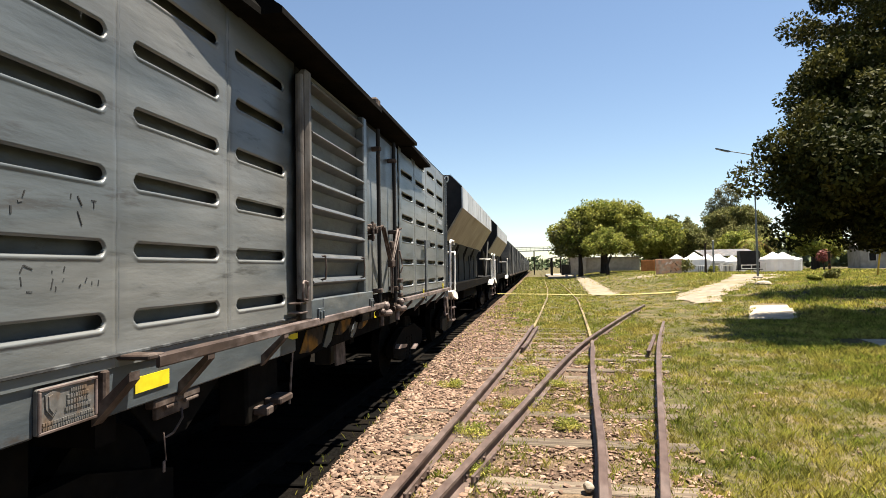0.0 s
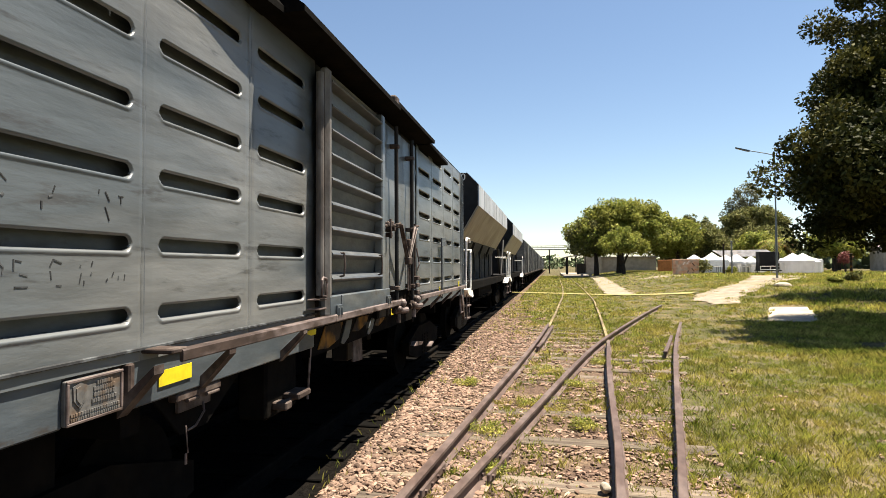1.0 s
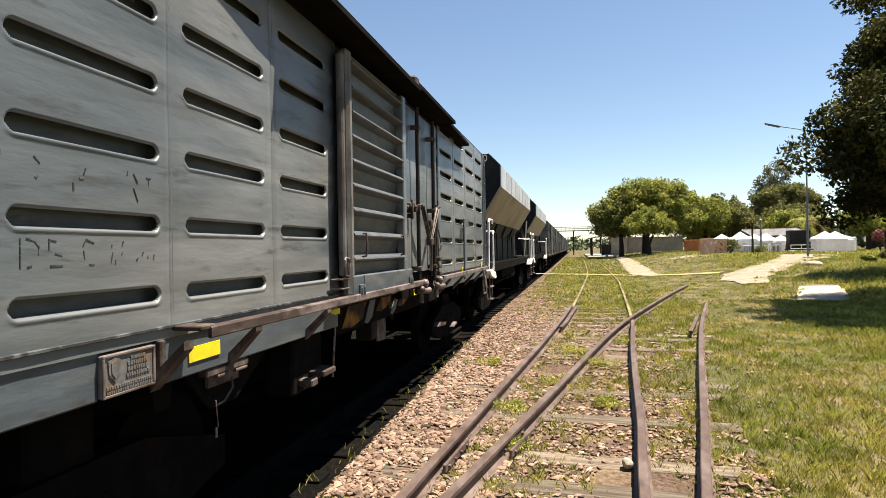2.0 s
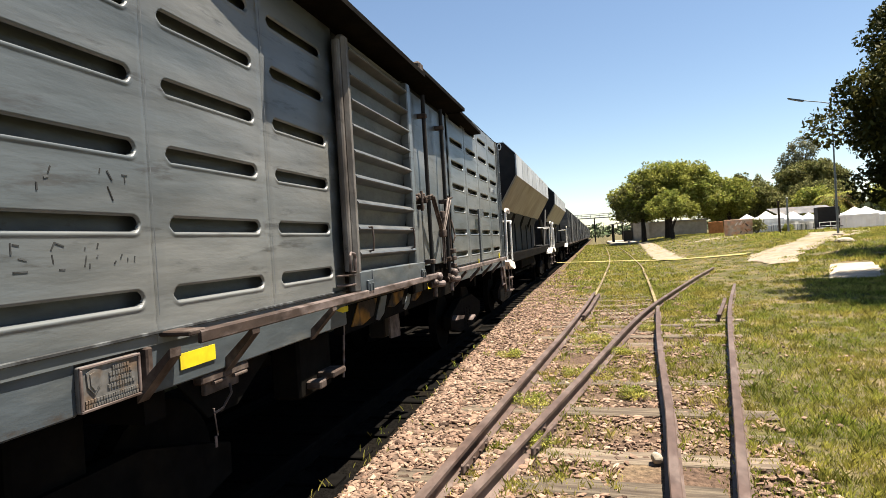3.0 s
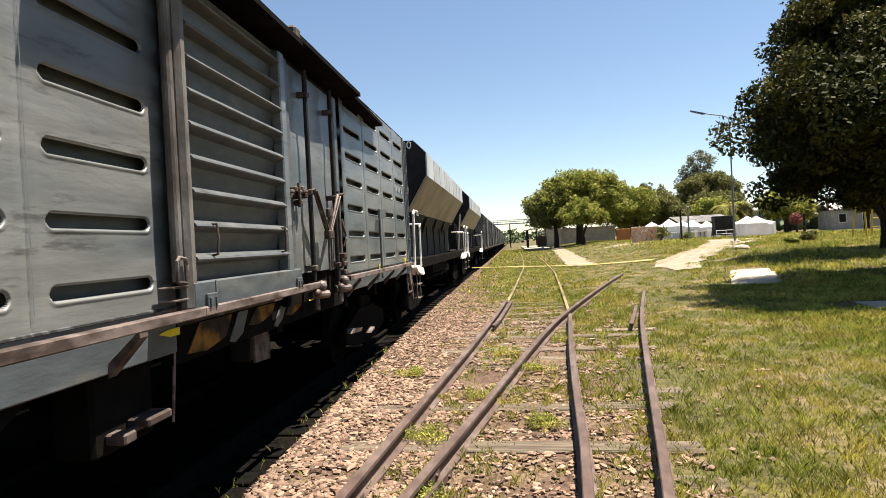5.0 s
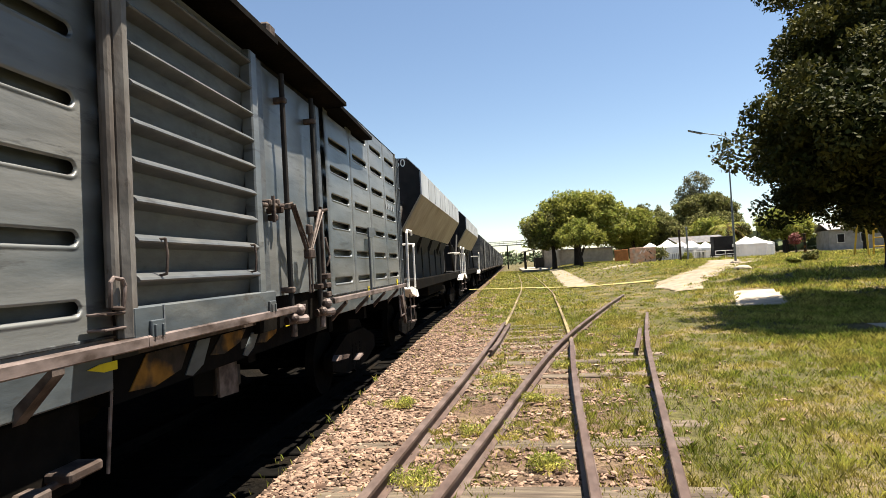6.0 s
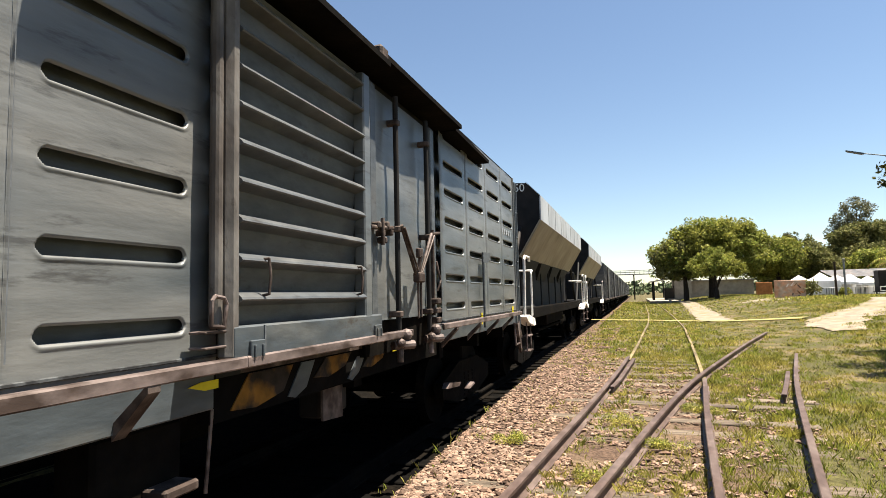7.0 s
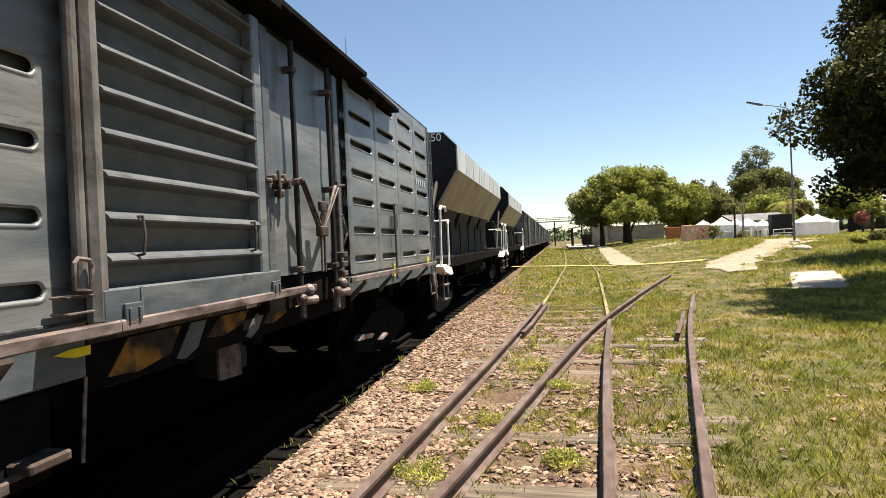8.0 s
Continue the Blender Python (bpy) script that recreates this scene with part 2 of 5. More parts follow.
def box(bm, lo, hi, bevel=0.0, m=None):
    """A block between two corners, with its edges broken."""
    made = bmesh.ops.create_cube(bm, size=1)["verts"]
    c, d = [(a + b) / 2 for a, b in zip(lo, hi)], [abs(b - a) for a, b in zip(lo, hi)]
    bmesh.ops.transform(bm, matrix=Matrix.LocRotScale(c, None, d), verts=made)
    if bevel:
        edges = list({e for v in made for e in v.link_edges})
        done = bmesh.ops.bevel(bm, geom=edges, offset=bevel, segments=1, affect="EDGES", profile=0.7)
        made = list({v for f in done["faces"] for v in f.verts} | {v for v in made if v.is_valid})
    if m:
        bmesh.ops.transform(bm, matrix=m, verts=made)
    return bm


def rod(bm, a, b, r, r2=None, n=10):
    """A capped round bar from a to b."""
    a, b = Vector(a), Vector(b)
    d = b - a
    m = Matrix.Translation((a + b) / 2) @ d.to_track_quat("Z", "Y").to_matrix().to_4x4()
    bmesh.ops.create_cone(bm, cap_ends=True, segments=n, radius1=r, radius2=r if r2 is None else r2, depth=d.length, matrix=m)
    return bm


def tube(bm, pts, r, n=8):
    for a, b in zip(pts, pts[1:]):
        rod(bm, a, b, r, n=n)
    for p in pts[1:-1]:
        bmesh.ops.create_icosphere(bm, subdivisions=1, radius=r * 1.05, matrix=Matrix.Translation(p))
    return bm


def prism(bm, outline, along, m=None):
    """A closed outline of (u, v) pushed out from along[0] to along[1]; axes (w, u, v)."""
    a = [bm.verts.new((along[0], u, v)) for u, v in outline]
    b = [bm.verts.new((along[1], u, v)) for u, v in outline]
    n = len(a)
    faces = [bm.faces.new(a), bm.faces.new(list(reversed(b)))]
    faces += [bm.faces.new((a[i], b[i], b[(i + 1) % n], a[(i + 1) % n])) for i in range(n)]
    if m:
        bmesh.ops.transform(bm, matrix=m, verts=a + b)
    bmesh.ops.recalc_face_normals(bm, faces=faces)
    return bm


B = bmesh.new


def smoothstep(a, b, v):
    t = min(1.0, max(0.0, (v - a) / (b - a)))
    return t * t * (3 - 2 * t)


def ground_z(x, y):
    """The lie of the land: flat along the tracks, a low rise on the park side."""
    return 0.85 * smoothstep(3, 13, x) * smoothstep(14, 38, y)


# ---- ground ----
def axis_lines(near, step, far):
    v = list(np.arange(near[0], near[1] + 1e-6, step))
    g, q = step, near[1]
    while q < far[1]:
        g *= 1.35
        q += g
        v.append(q)
    g, q = step, near[0]
    while q > far[0]:
        g *= 1.35
        q -= g
        v.insert(0, q)
    return v


def build_ground():
    xs, ys = axis_lines((-7, 26), 0.5, (-900, 900)), axis_lines((-3, 60), 0.6, (-500, 1800))
    verts = []
    for y in ys:
        for x in xs:
            h = 0.03 * noise.noise((x * 0.35, y * 0.35, 0)) if x > 2.6 and y < 80 else 0
            if (5 < x < 10 and 15.5 < y < 25) or (6 < x < 19 and 11.8 < y < 15.5):
                h = 0
            bed = 0.40 if -5.3 < x < -1.9 else 0.03 if x < 3.2 else 0
            verts.append((x, y, ground_z(x, y) + h - bed))
    n = len(xs)
    faces = [(j * n + i, j * n + i + 1, (j + 1) * n + i + 1, (j + 1) * n + i) for j in range(len(ys) - 1) for i in range(n - 1)]
    return tagged(raw("ground", verts, faces, M_TURF, smooth=True), "patchy green and straw-coloured grass ground", "ground", kind="structure")


build_ground()


def ribbon(name, pts, widths, material, lift, label, category, rag=0.12, step=0.35):
    """A strip of ground cover along a line, with uneven edges, draped on the land."""
    out = []
    for (a, wa), (b, wb) in zip(zip(pts, widths), zip(pts[1:], widths[1:])):
        a, b = Vector(a), Vector(b)
        k = max(2, int((b - a).length / step))
        out += [(a.lerp(b, i / k), wa + (wb - wa) * i / k) for i in range(k)]
    out.append((Vector(pts[-1]), widths[-1]))
    verts, faces = [], []
    across = 6
    for i, (c, w) in enumerate(out):
        d = (out[min(i + 1, len(out) - 1)][0] - out[max(i - 1, 0)][0]).normalized()
        nrm = Vector((d.y, -d.x))
        for j in range(across + 1):
            u = (j / across - 0.5) * w
            if j in (0, across):
                u += rag * noise.noise((c.x * 1.3, c.y * 1.3, j * 7.0))
            q = c + nrm * u
            edge = 0.02 if j in (0, across) else 0
            verts.append((q.x, q.y, ground_z(q.x, q.y) + lift - edge))
    for i in range(len(out) - 1):
        for j in range(across):
            a = i * (across + 1) + j
            faces.append((a, a + 1, a + across + 2, a + across + 1))
    return tagged(raw(name, verts, faces, material, smooth=True), label, category, kind="structure")


# ballast under the standing train and out to the first rails of the junction
BED = [(-5.6, -0.02), (-5.2, -0.10), (-4.9, -0.28), (-4.0, -0.27), (-3.0, -0.27), (-2.14, -0.28), (-1.98, -0.14), (-1.84, -0.03), (-1.76, -0.010), (-1.3, -0.014), (-0.9, -0.014), (-0.62, -0.022)]


def edge_shift(y):
    """Moves the shoulder along y to fit the shadow edge seen from the camera."""
    return float(np.interp(y, [2, 4.5, 12, 20], [0.13, 0.10, -0.10, -0.14]))


def bed_z(x, y):
    return float(np.interp(x - edge_shift(y), [p[0] for p in BED], [p[1] for p in BED]))


def ballast_bed():
    """The main track's bed dips so that its black edge fits the train's shadow line."""
    ys = list(np.arange(-5, 24, 0.35)) + list(np.arange(24, 60, 1.2)) + list(np.arange(60, 301, 8))
    verts = []
    for y in ys:
        for x, z in BED:
            far = smoothstep(16, 34, y) * (1.0 if x > -1.7 else 0.0)
            move = edge_shift(y) * smoothstep(-3.0, -2.2, x) * smoothstep(-0.62, -1.3, x)
            verts.append((x + move - far * 0.9 * (x + 1.76) + 0.06 * noise.noise((x * 2, y * 1.7, 0)), y, z + 0.012 * noise.noise((x * 4, y * 3, 5))))
    n = len(BED)
    low, high = [], []
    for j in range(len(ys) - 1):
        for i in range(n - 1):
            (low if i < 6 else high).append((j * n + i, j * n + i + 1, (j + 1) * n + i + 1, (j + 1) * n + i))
    tagged(raw("track_bed", verts, low, M_BED_SHADE, smooth=True), "ballast bed blackened to hold the train's shadow", "ballast", kind="structure")
    tagged(raw("ballast_bed", verts, high, M_GRAVEL, smooth=True), "dark reddish brown ballast shoulder beside the train", "ballast", kind="structure")


ballast_bed()
ribbon("junction_ballast", [(-0.1, -3), (0.2, 8), (0.6, 15)], [2.3, 2.5, 1.9], M_GRAVEL, -0.022,
       "thin weedy ballast between the junction rails", "ballast", 0.4)
ribbon("crossing_track", [(-2.4, 38.3), (0.7, 36.8), (4.0, 34.6), (7.2, 31.9)], [0.42, 0.42, 0.5, 0.7], M_STRAW, 0.06,
       "straw-coloured trodden line across the rails", "path", 0.12)
ribbon("station_path", [(3.9, 34.6), (4.6, 50), (5.4, 66), (6.4, 90)], [1.5, 1.5, 1.5, 1.4], M_DIRT, 0.06,
       "pale dirt footpath leading to the station", "path", 0.3)
ribbon("park_path", [(6.9, 25.0), (7.2, 28.2), (8.8, 31.4), (11.4, 35.2), (14.0, 40.0), (16.5, 48)], [0.9, 2.0, 2.5, 2.4, 3.0, 4.0], M_DIRT, 0.06,
       "pale dirt track curving up to the tents", "path", 0.5)
ribbon("tent_yard", [(10, 60), (16, 55), (26, 52)], [7, 9, 9], M_DIRT, 0.02, "bare pale dirt yard under the tents", "yard", 0.8)
# Only the path's sunlit stretches are laid; its shaded part is left out.
ribbon("concrete_path", [(8.5, 23.3), (7.5, 20.5), (6.95, 18.8)], [1.4, 1.4, 1.4], M_SLAB, 0.018, "pale concrete footpath cut short where the tree shade begins", "path", 0.03)
ribbon("concrete_path", [(6.9, 13.75), (9.5, 13.4), (18, 12.9)], [1.3, 1.3, 1.3], M_SLAB, 0.018, "pale concrete footpath crossing the lawn", "path", 0.03)



# ---- rails and sleepers ----
def dense(pts, step):
    out = []
    n = len(pts)
    for i in range(n - 1):
        p0, p1, p2, p3 = (Vector(pts[max(0, min(n - 1, i + k))]) for k in (-1, 0, 1, 2))
        k = max(1, int((p2 - p1).length / step))
        for j in range(k):
            t = j / k
            out.append(0.5 * ((2 * p1) + (p2 - p0) * t + (2 * p0 - 5 * p1 + 4 * p2 - p3) * t * t + (3 * p1 - p0 - 3 * p2 + p3) * t ** 3))
    out.append(Vector(pts[-1]))
    return out


RAIL = [(-0.06, 0.0), (-0.06, 0.015), (-0.012, 0.03), (-0.012, 0.10), (-0.035, 0.112), (-0.035, 0.138), (-0.028, 0.145), (0.028, 0.145),
        (0.035, 0.138), (0.035, 0.112), (0.012, 0.10), (0.012, 0.03), (0.06, 0.015), (0.06, 0.0)]


def rail(name, pts, parent, z0=-0.025, step=0.8, label="", material=None):
    line = dense(pts, step)
    verts, faces, k = [], [], len(RAIL)
    for i, c in enumerate(line):
        d = (line[min(i + 1, len(line) - 1)] - line[max(i - 1, 0)]).normalized()
        nrm = Vector((d.y, -d.x))
        for u, v in RAIL:
            q = c + nrm * u
            verts.append((q.x, q.y, z0 + v))
    for i in range(len(line) - 1):
        for j in range(k):
            a, b = i * k + j, i * k + (j + 1) % k
            faces.append((a, b, b + k, a + k))
    faces += [tuple(range(k)), tuple(range(len(verts) - 1, len(verts) - k - 1, -1))]
    return tagged(raw(name, verts, faces, material or M_RAIL, parent), label)


A_LINE = [(-1.58, -4), (-1.36, 0.4), (-1.20, 2.2), (-1.05, 4.1), (-0.90, 5.85), (-0.74, 7.7), (-0.52, 10.2), (-0.26, 13.7), (-0.10, 16.4)]
A_FAR = [(-0.10, 16.4), (0.10, 20.5), (0.31, 25.6), (0.74, 37.6), (1.0, 60), (1.3, 120), (1.4, 300)]
C_LINE = [(-0.10, -4), (0.12, 0.4), (0.27, 2.2), (0.43, 4.2), (0.55, 5.5), (0.69, 7.5), (0.89, 10.0), (1.16, 12.9)]
C_FAR = [(1.16, 12.9), (1.34, 15.8), (1.78, 24.5), (2.10, 33.0), (2.45, 60), (2.75, 120), (2.85, 300)]
B_LINE = [(-1.27, 0.9), (-1.08, 2.2), (-0.72, 4.1), (-0.49, 5.3), (-0.19, 6.87), (0.24, 9.2), (0.74, 11.7), (1.26, 13.9), (2.0, 16.7), (3.1, 20.7), (4.35, 25.0)]
D_LINE = [(0.21, 0.9), (0.46, 2.2), (0.85, 4.3), (1.08, 5.5), (1.49, 7.7), (2.20, 11.4), (2.75, 14.0), (3.55, 17.5)]
junction = empty("junction_track", label="rusty railway junction rails on weathered sleepers", category="railway track", kind="structure")
for line in (A_LINE, C_LINE):
    rail("rail", line, junction, -0.01)
for line in (A_FAR, C_FAR):
    rail("rail", line, junction, -0.09, 0.8, "straw-coloured rail set low in the ground", M_SUNK)
rail("rail", B_LINE, junction, -0.013)
rail("rail", D_LINE, junction, -0.02)
rail("guard_rail", [(-0.30, 11.9), (-0.20, 12.9), (0.02, 16.2)], junction, -0.03, 0.5)
rail("guard_rail", [(2.06, 11.6), (2.37, 12.9), (2.69, 14.3)], junction, -0.04, 0.5)
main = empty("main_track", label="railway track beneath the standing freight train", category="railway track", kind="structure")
# Rails in near-black, to carry the shade under the train.
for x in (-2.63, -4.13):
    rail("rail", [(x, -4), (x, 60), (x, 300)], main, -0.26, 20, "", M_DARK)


def at_y(line, y):
    for (x0, y0), (x1, y1) in zip(line, line[1:]):
        if y0 <= y <= y1:
            return x0 + (x1 - x0) * (y - y0) / (y1 - y0)
    return line[-1][0]


# ---- wagons ----
XS = -1.93          # plane of the wagon sides that face the park
XM = -3.38          # middle of the train's track
SLOT_ROWS = [1.486, 1.818, 2.156, 2.486, 2.820, 3.150, 3.480]


def pressed_panel(y0, y1, z0, z1, s0, s1, rows, material, parent):
    """A steel side panel with pressed-in slots: a sharp upper edge and a rolled lower lip."""
    r = 0.037
    ys = [y0, y0 + 0.012]
    ends = [-0.080, -0.064] + [-0.056 + 0.006 * k for k in range(12)] + [0.03]
    ys += [s0 + r + e for e in ends] + [s0 + (s1 - s0) * k for k in (0.3, 0.5, 0.7)] + [s1 - r - e for e in reversed(ends)] + [y1 - 0.012, y1]
    zs = [z0]
    offs = [-0.090, -0.076, -0.066, -0.060] + [-0.056 + 0.00622 * k for k in range(19)] + [0.064, 0.08]
    for c in rows:
        zs += [c + o for o in offs]
    zs.append(z1)
    ys, zs = sorted(ys), sorted(zs)
    def slot(y, z):
        """Distance to the slot's outline, how far down its lower half the point is, and the nearest point of its axis."""
        c = min(rows, key=lambda q: abs(q - z))
        ay = min(max(y, s0 + r), s1 - r)
        low = smoothstep(0.0, -0.06, z - c)
        return math.hypot(y - ay, z - c) - r, low, ay, c

    verts = []
    for z in zs:
        for y in ys:
            d, low, ay, c = slot(y, z)
            rim = -0.002 - 0.010 * low
            yy, zz = y, z
            if abs(d - rim) < 0.0042 and d > -r + 0.01:
                k = (r + rim) / (r + d)
                yy, zz = ay + (y - ay) * k, c + (z - c) * k
                d = rim
            depth = -0.05 * smoothstep(0.0, -0.006 - 0.010 * low, d)
            lip = 0.006 * low * max(0.0, 1 - abs(d - 0.007) / 0.016)
            edge = -0.006 if y in (y0, y1) else 0
            wave = 0.006 * noise.noise((y * 1.9, z * 1.7, 3.0)) + 0.003 * noise.noise((y * 5, z * 4, 7.0))
            verts.append((XS + depth + lip + edge + wave, yy, zz))
    n = len(ys)
    faces = []
    for j in range(len(zs) - 1):
        for i in range(n - 1):
            d, low, ay, c = slot((ys[i] + ys[i + 1]) / 2, (zs[j] + zs[j + 1]) / 2)
            if d > -0.002 - 0.010 * low:
                faces.append((j * n + i, j * n + i + 1, (j + 1) * n + i + 1, (j + 1) * n + i))
    return raw("panel", verts, faces, material, parent, True)


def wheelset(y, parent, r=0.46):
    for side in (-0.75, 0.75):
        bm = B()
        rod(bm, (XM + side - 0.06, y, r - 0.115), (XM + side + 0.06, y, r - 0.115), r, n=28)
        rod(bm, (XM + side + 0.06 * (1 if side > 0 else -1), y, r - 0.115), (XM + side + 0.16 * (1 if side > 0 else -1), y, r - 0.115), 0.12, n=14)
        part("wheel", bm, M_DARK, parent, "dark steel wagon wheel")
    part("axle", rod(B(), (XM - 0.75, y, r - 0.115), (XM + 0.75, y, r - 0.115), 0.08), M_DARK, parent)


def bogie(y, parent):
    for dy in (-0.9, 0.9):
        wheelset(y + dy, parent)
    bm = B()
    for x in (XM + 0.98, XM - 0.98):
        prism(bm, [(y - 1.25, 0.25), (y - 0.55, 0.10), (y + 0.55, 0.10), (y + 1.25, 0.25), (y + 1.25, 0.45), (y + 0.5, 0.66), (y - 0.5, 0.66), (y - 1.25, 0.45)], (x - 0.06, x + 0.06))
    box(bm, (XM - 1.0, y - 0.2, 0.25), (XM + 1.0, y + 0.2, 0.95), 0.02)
    part("bogie_frame", bm, M_DARK, parent, "cast bogie side frames in soot and shade black")
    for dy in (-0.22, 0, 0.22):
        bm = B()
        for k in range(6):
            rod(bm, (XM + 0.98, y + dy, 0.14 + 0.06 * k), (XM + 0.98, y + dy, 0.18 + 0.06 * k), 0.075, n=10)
        part("bogie_spring", bm, M_DARK, parent, "coil spring in soot and shade black")


def coupler(y, parent):
    bm = B()
    box(bm, (XM - 0.12, y - 0.45, 0.85), (XM + 0.12, y + 0.45, 1.1), 0.03)
    box(bm, (XM - 0.2, y - 0.14, 0.82), (XM + 0.2, y + 0.14, 1.14), 0.05)
    part("coupler", bm, M_RUST, parent, "rusty knuckle coupler")


def stencil_bar(parent, y0, z0, y1, z1, w):
    """One worn stroke of paint on the wagon's side."""
    d = Vector((y1 - y0, z1 - z0)).normalized()
    n = Vector((-d.y, d.x)) * w
    bm = B()
    quads = []
    for y, z, k in ((y0, z0, -1), (y0, z0, 0.8), (y1, z1, 1), (y1, z1, -0.7)):
        y, z = y + n.x * k, z + n.y * k
        x = XS + 0.006 * noise.noise((y * 1.9, z * 1.7, 3.0)) + 0.003 * noise.noise((y * 5, z * 4, 7.0))
        quads.append((x, y, z))
    top = [bm.verts.new((x + 0.0022, y, z)) for x, y, z in quads]
    low = [bm.verts.new((x - 0.002, y, z)) for x, y, z in quads]
    bm.faces.new(top)
    for i in range(4):
        bm.faces.new((top[i], low[i], low[(i + 1) % 4], top[(i + 1) % 4]))
    bmesh.ops.recalc_face_normals(bm, faces=bm.faces)
    part("faded_bar", bm, M_INK, parent)


def near_boxcar():
    y0, y1 = 0.42, 12.62
    car = empty("boxcar", (0, 0, 0), label="weathered grey louvred steel boxcar standing on the rails", category="freight wagon")
    # shell behind the panels, ends and roof; its black puts shade behind slots and doors
    bm = B()
    box(bm, (XM - 1.45, y0, 1.2), (XS - 0.40, y1, 3.70))
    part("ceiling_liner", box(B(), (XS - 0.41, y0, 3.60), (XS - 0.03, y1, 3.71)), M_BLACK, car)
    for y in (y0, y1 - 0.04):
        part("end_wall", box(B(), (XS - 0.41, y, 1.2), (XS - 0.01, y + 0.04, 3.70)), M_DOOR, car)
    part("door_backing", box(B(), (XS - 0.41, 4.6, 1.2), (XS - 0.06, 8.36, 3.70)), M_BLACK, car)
    part("body", bm, M_BLACK, car, "inner shell, black for the unlit interior")
    for a, b in ((0.47, 4.59), (8.38, 12.57)):
        part("inner_lining", box(B(), (XS - 0.12, a, 1.28), (XS - 0.085, b, 3.59)), M_DOOR, car, "dark grey inner lining behind the slots")
    bm = B()
    prism(bm, [(XS - 0.02, 3.70), (XS + 0.0, 3.74), (XM + 0.7, 3.98), (XM, 4.06), (XM - 0.7, 3.98), (XM - 1.47, 3.74), (XM - 1.45, 3.70)], (-y1, -y0),
          Matrix(((0, 1, 0, 0), (-1, 0, 0, 0), (0, 0, 1, 0), (0, 0, 0, 1))))
    part("roof", bm, M_ROOF, car, "dark curved tarred roof")
    # slotted panels either side of the doors
    for i in range(4):
        a = 0.47 + 1.013 * i
        b = a + 1.013 if i < 3 else 4.60
        s0, s1 = ((0.66, 1.40), (1.645, 2.418), (2.617, 3.401), (3.619, 4.37))[i]
        pressed_panel(a, b, 1.27, 3.72, s0, s1, SLOT_ROWS, M_GREY, car)
    for i in range(4):
        a = 8.36 + 1.06 * i
        pressed_panel(a, a + 1.06, 1.27, 3.72, a + 0.15, a + 0.93, SLOT_ROWS, M_GREY, car)
    # seams of small welds between the panels
    for y in (1.48, 2.495, 3.51, 9.42, 10.48, 11.54):
        bm = B()
        rng = random.Random(int(y * 100))
        rungs = []
        for k in range(60):
            w = rng.choice((0.0006, 0.002, 0.0035))
            rungs.append([bm.verts.new((XS + 0.010, y + u, 1.40 + 0.037 * k)) for u in (-w, w)])
        for p, q in zip(rungs, rungs[1:]):
            bm.faces.new((p[0], p[1], q[1], q[0]))
        part("weld_seam", bm, M_MARK, car)
    # long belt joint low on the body
    for a, b in ((0.47, 4.6), (8.36, 12.6)):
        bm = B()
        box(bm, (XS - 0.01, a, 1.318), (XS + 0.014, b, 1.334), 0.003)
        part("belt_seam", bm, M_INK, car, "dark open belt seam")
    # lower sill web
    bm = B()
    box(bm, (XS - 0.10, 0.42, 1.065), (XS - 0.012, 2.05, 1.30), 0.008)
    part("sill_web", bm, M_SILL, car)
    bm = B()
    box(bm, (XS - 0.10, 2.44, 1.05), (XS - 0.012, 4.60, 1.30), 0.008)
    part("sill_web", bm, M_SILL, car)
    bm = B()
    box(bm, (XS - 0.10, 8.30, 1.09), (XS - 0.012, 12.6, 1.30), 0.008)
    part("sill_web", bm, M_SILL, car)
    bm = B()
    box(bm, (XS - 0.12, 0.42, 1.20), (XS - 0.03, 12.62, 1.27))
    part("floor_edge", bm, M_RUST, car, "rusty floor edge beam")
    # door guide rail with its brackets
    for a, b in ((2.57, 4.63), (4.635, 7.0), (7.9, 12.3)):
        bm = B()
        prism(bm, [(XS + 0.148, 1.258), (XS + 0.160, 1.255), (XS + 0.168, 1.262), (XS + 0.168, 1.308), (XS + 0.160, 1.316), (XS + 0.118, 1.316), (XS + 0.118, 1.306), (XS + 0.148, 1.304)], (-b, -a),
              Matrix(((0, 1, 0, 0), (-1, 0, 0, 0), (0, 0, 1, 0), (0, 0, 0, 1))))
        part("guide_rail", bm, M_PINK, car, "worn pinkish steel door guide rail")
    for y in (2.36, 2.99, 3.98, 8.35, 9.4, 10.45, 11.5):
        bm = B()
        prism(bm, [(XS + 0.165, 1.27), (XS + 0.165, 1.23), (XS - 0.02, 1.03), (XS - 0.02, 1.10)], (y, y + 0.07), Matrix(((0, 1, 0, 0), (1, 0, 0, 0), (0, 0, 1, 0), (0, 0, 0, 1))))
        part("guide_bracket", bm, M_RUST, car, "rusty angled bracket")
    bm = B()
    box(bm, (XS - 0.02, 2.50, 1.30), (XS + 0.16, 2.62, 1.325), 0.006)
    part("rail_stop", bm, M_RUST, car, "rusty guide rail stop")
    # maker's plate
    bm = B()
    box(bm, (XS - 0.02, 2.05, 1.045), (XS + 0.005, 2.40, 1.27), 0.006)
    plate = part("maker_plate", bm, M_PLATE, car, "cast maker's plate with a shield")
    bm = B()
    for lo, hi in (((2.05, 1.045), (2.40, 1.06)), ((2.05, 1.255), (2.40, 1.27)), ((2.05, 1.06), (2.066, 1.255)), ((2.384, 1.06), (2.40, 1.255))):
        box(bm, (XS + 0.003, lo[0], lo[1]), (XS + 0.013, hi[0], hi[1]), 0.003)
    part("plate_rim", bm, M_PINK, plate)
    plate.location, plate.scale = (0.006, 0.195, 0.2296), (1, 0.9, 0.809)
    bm = B()
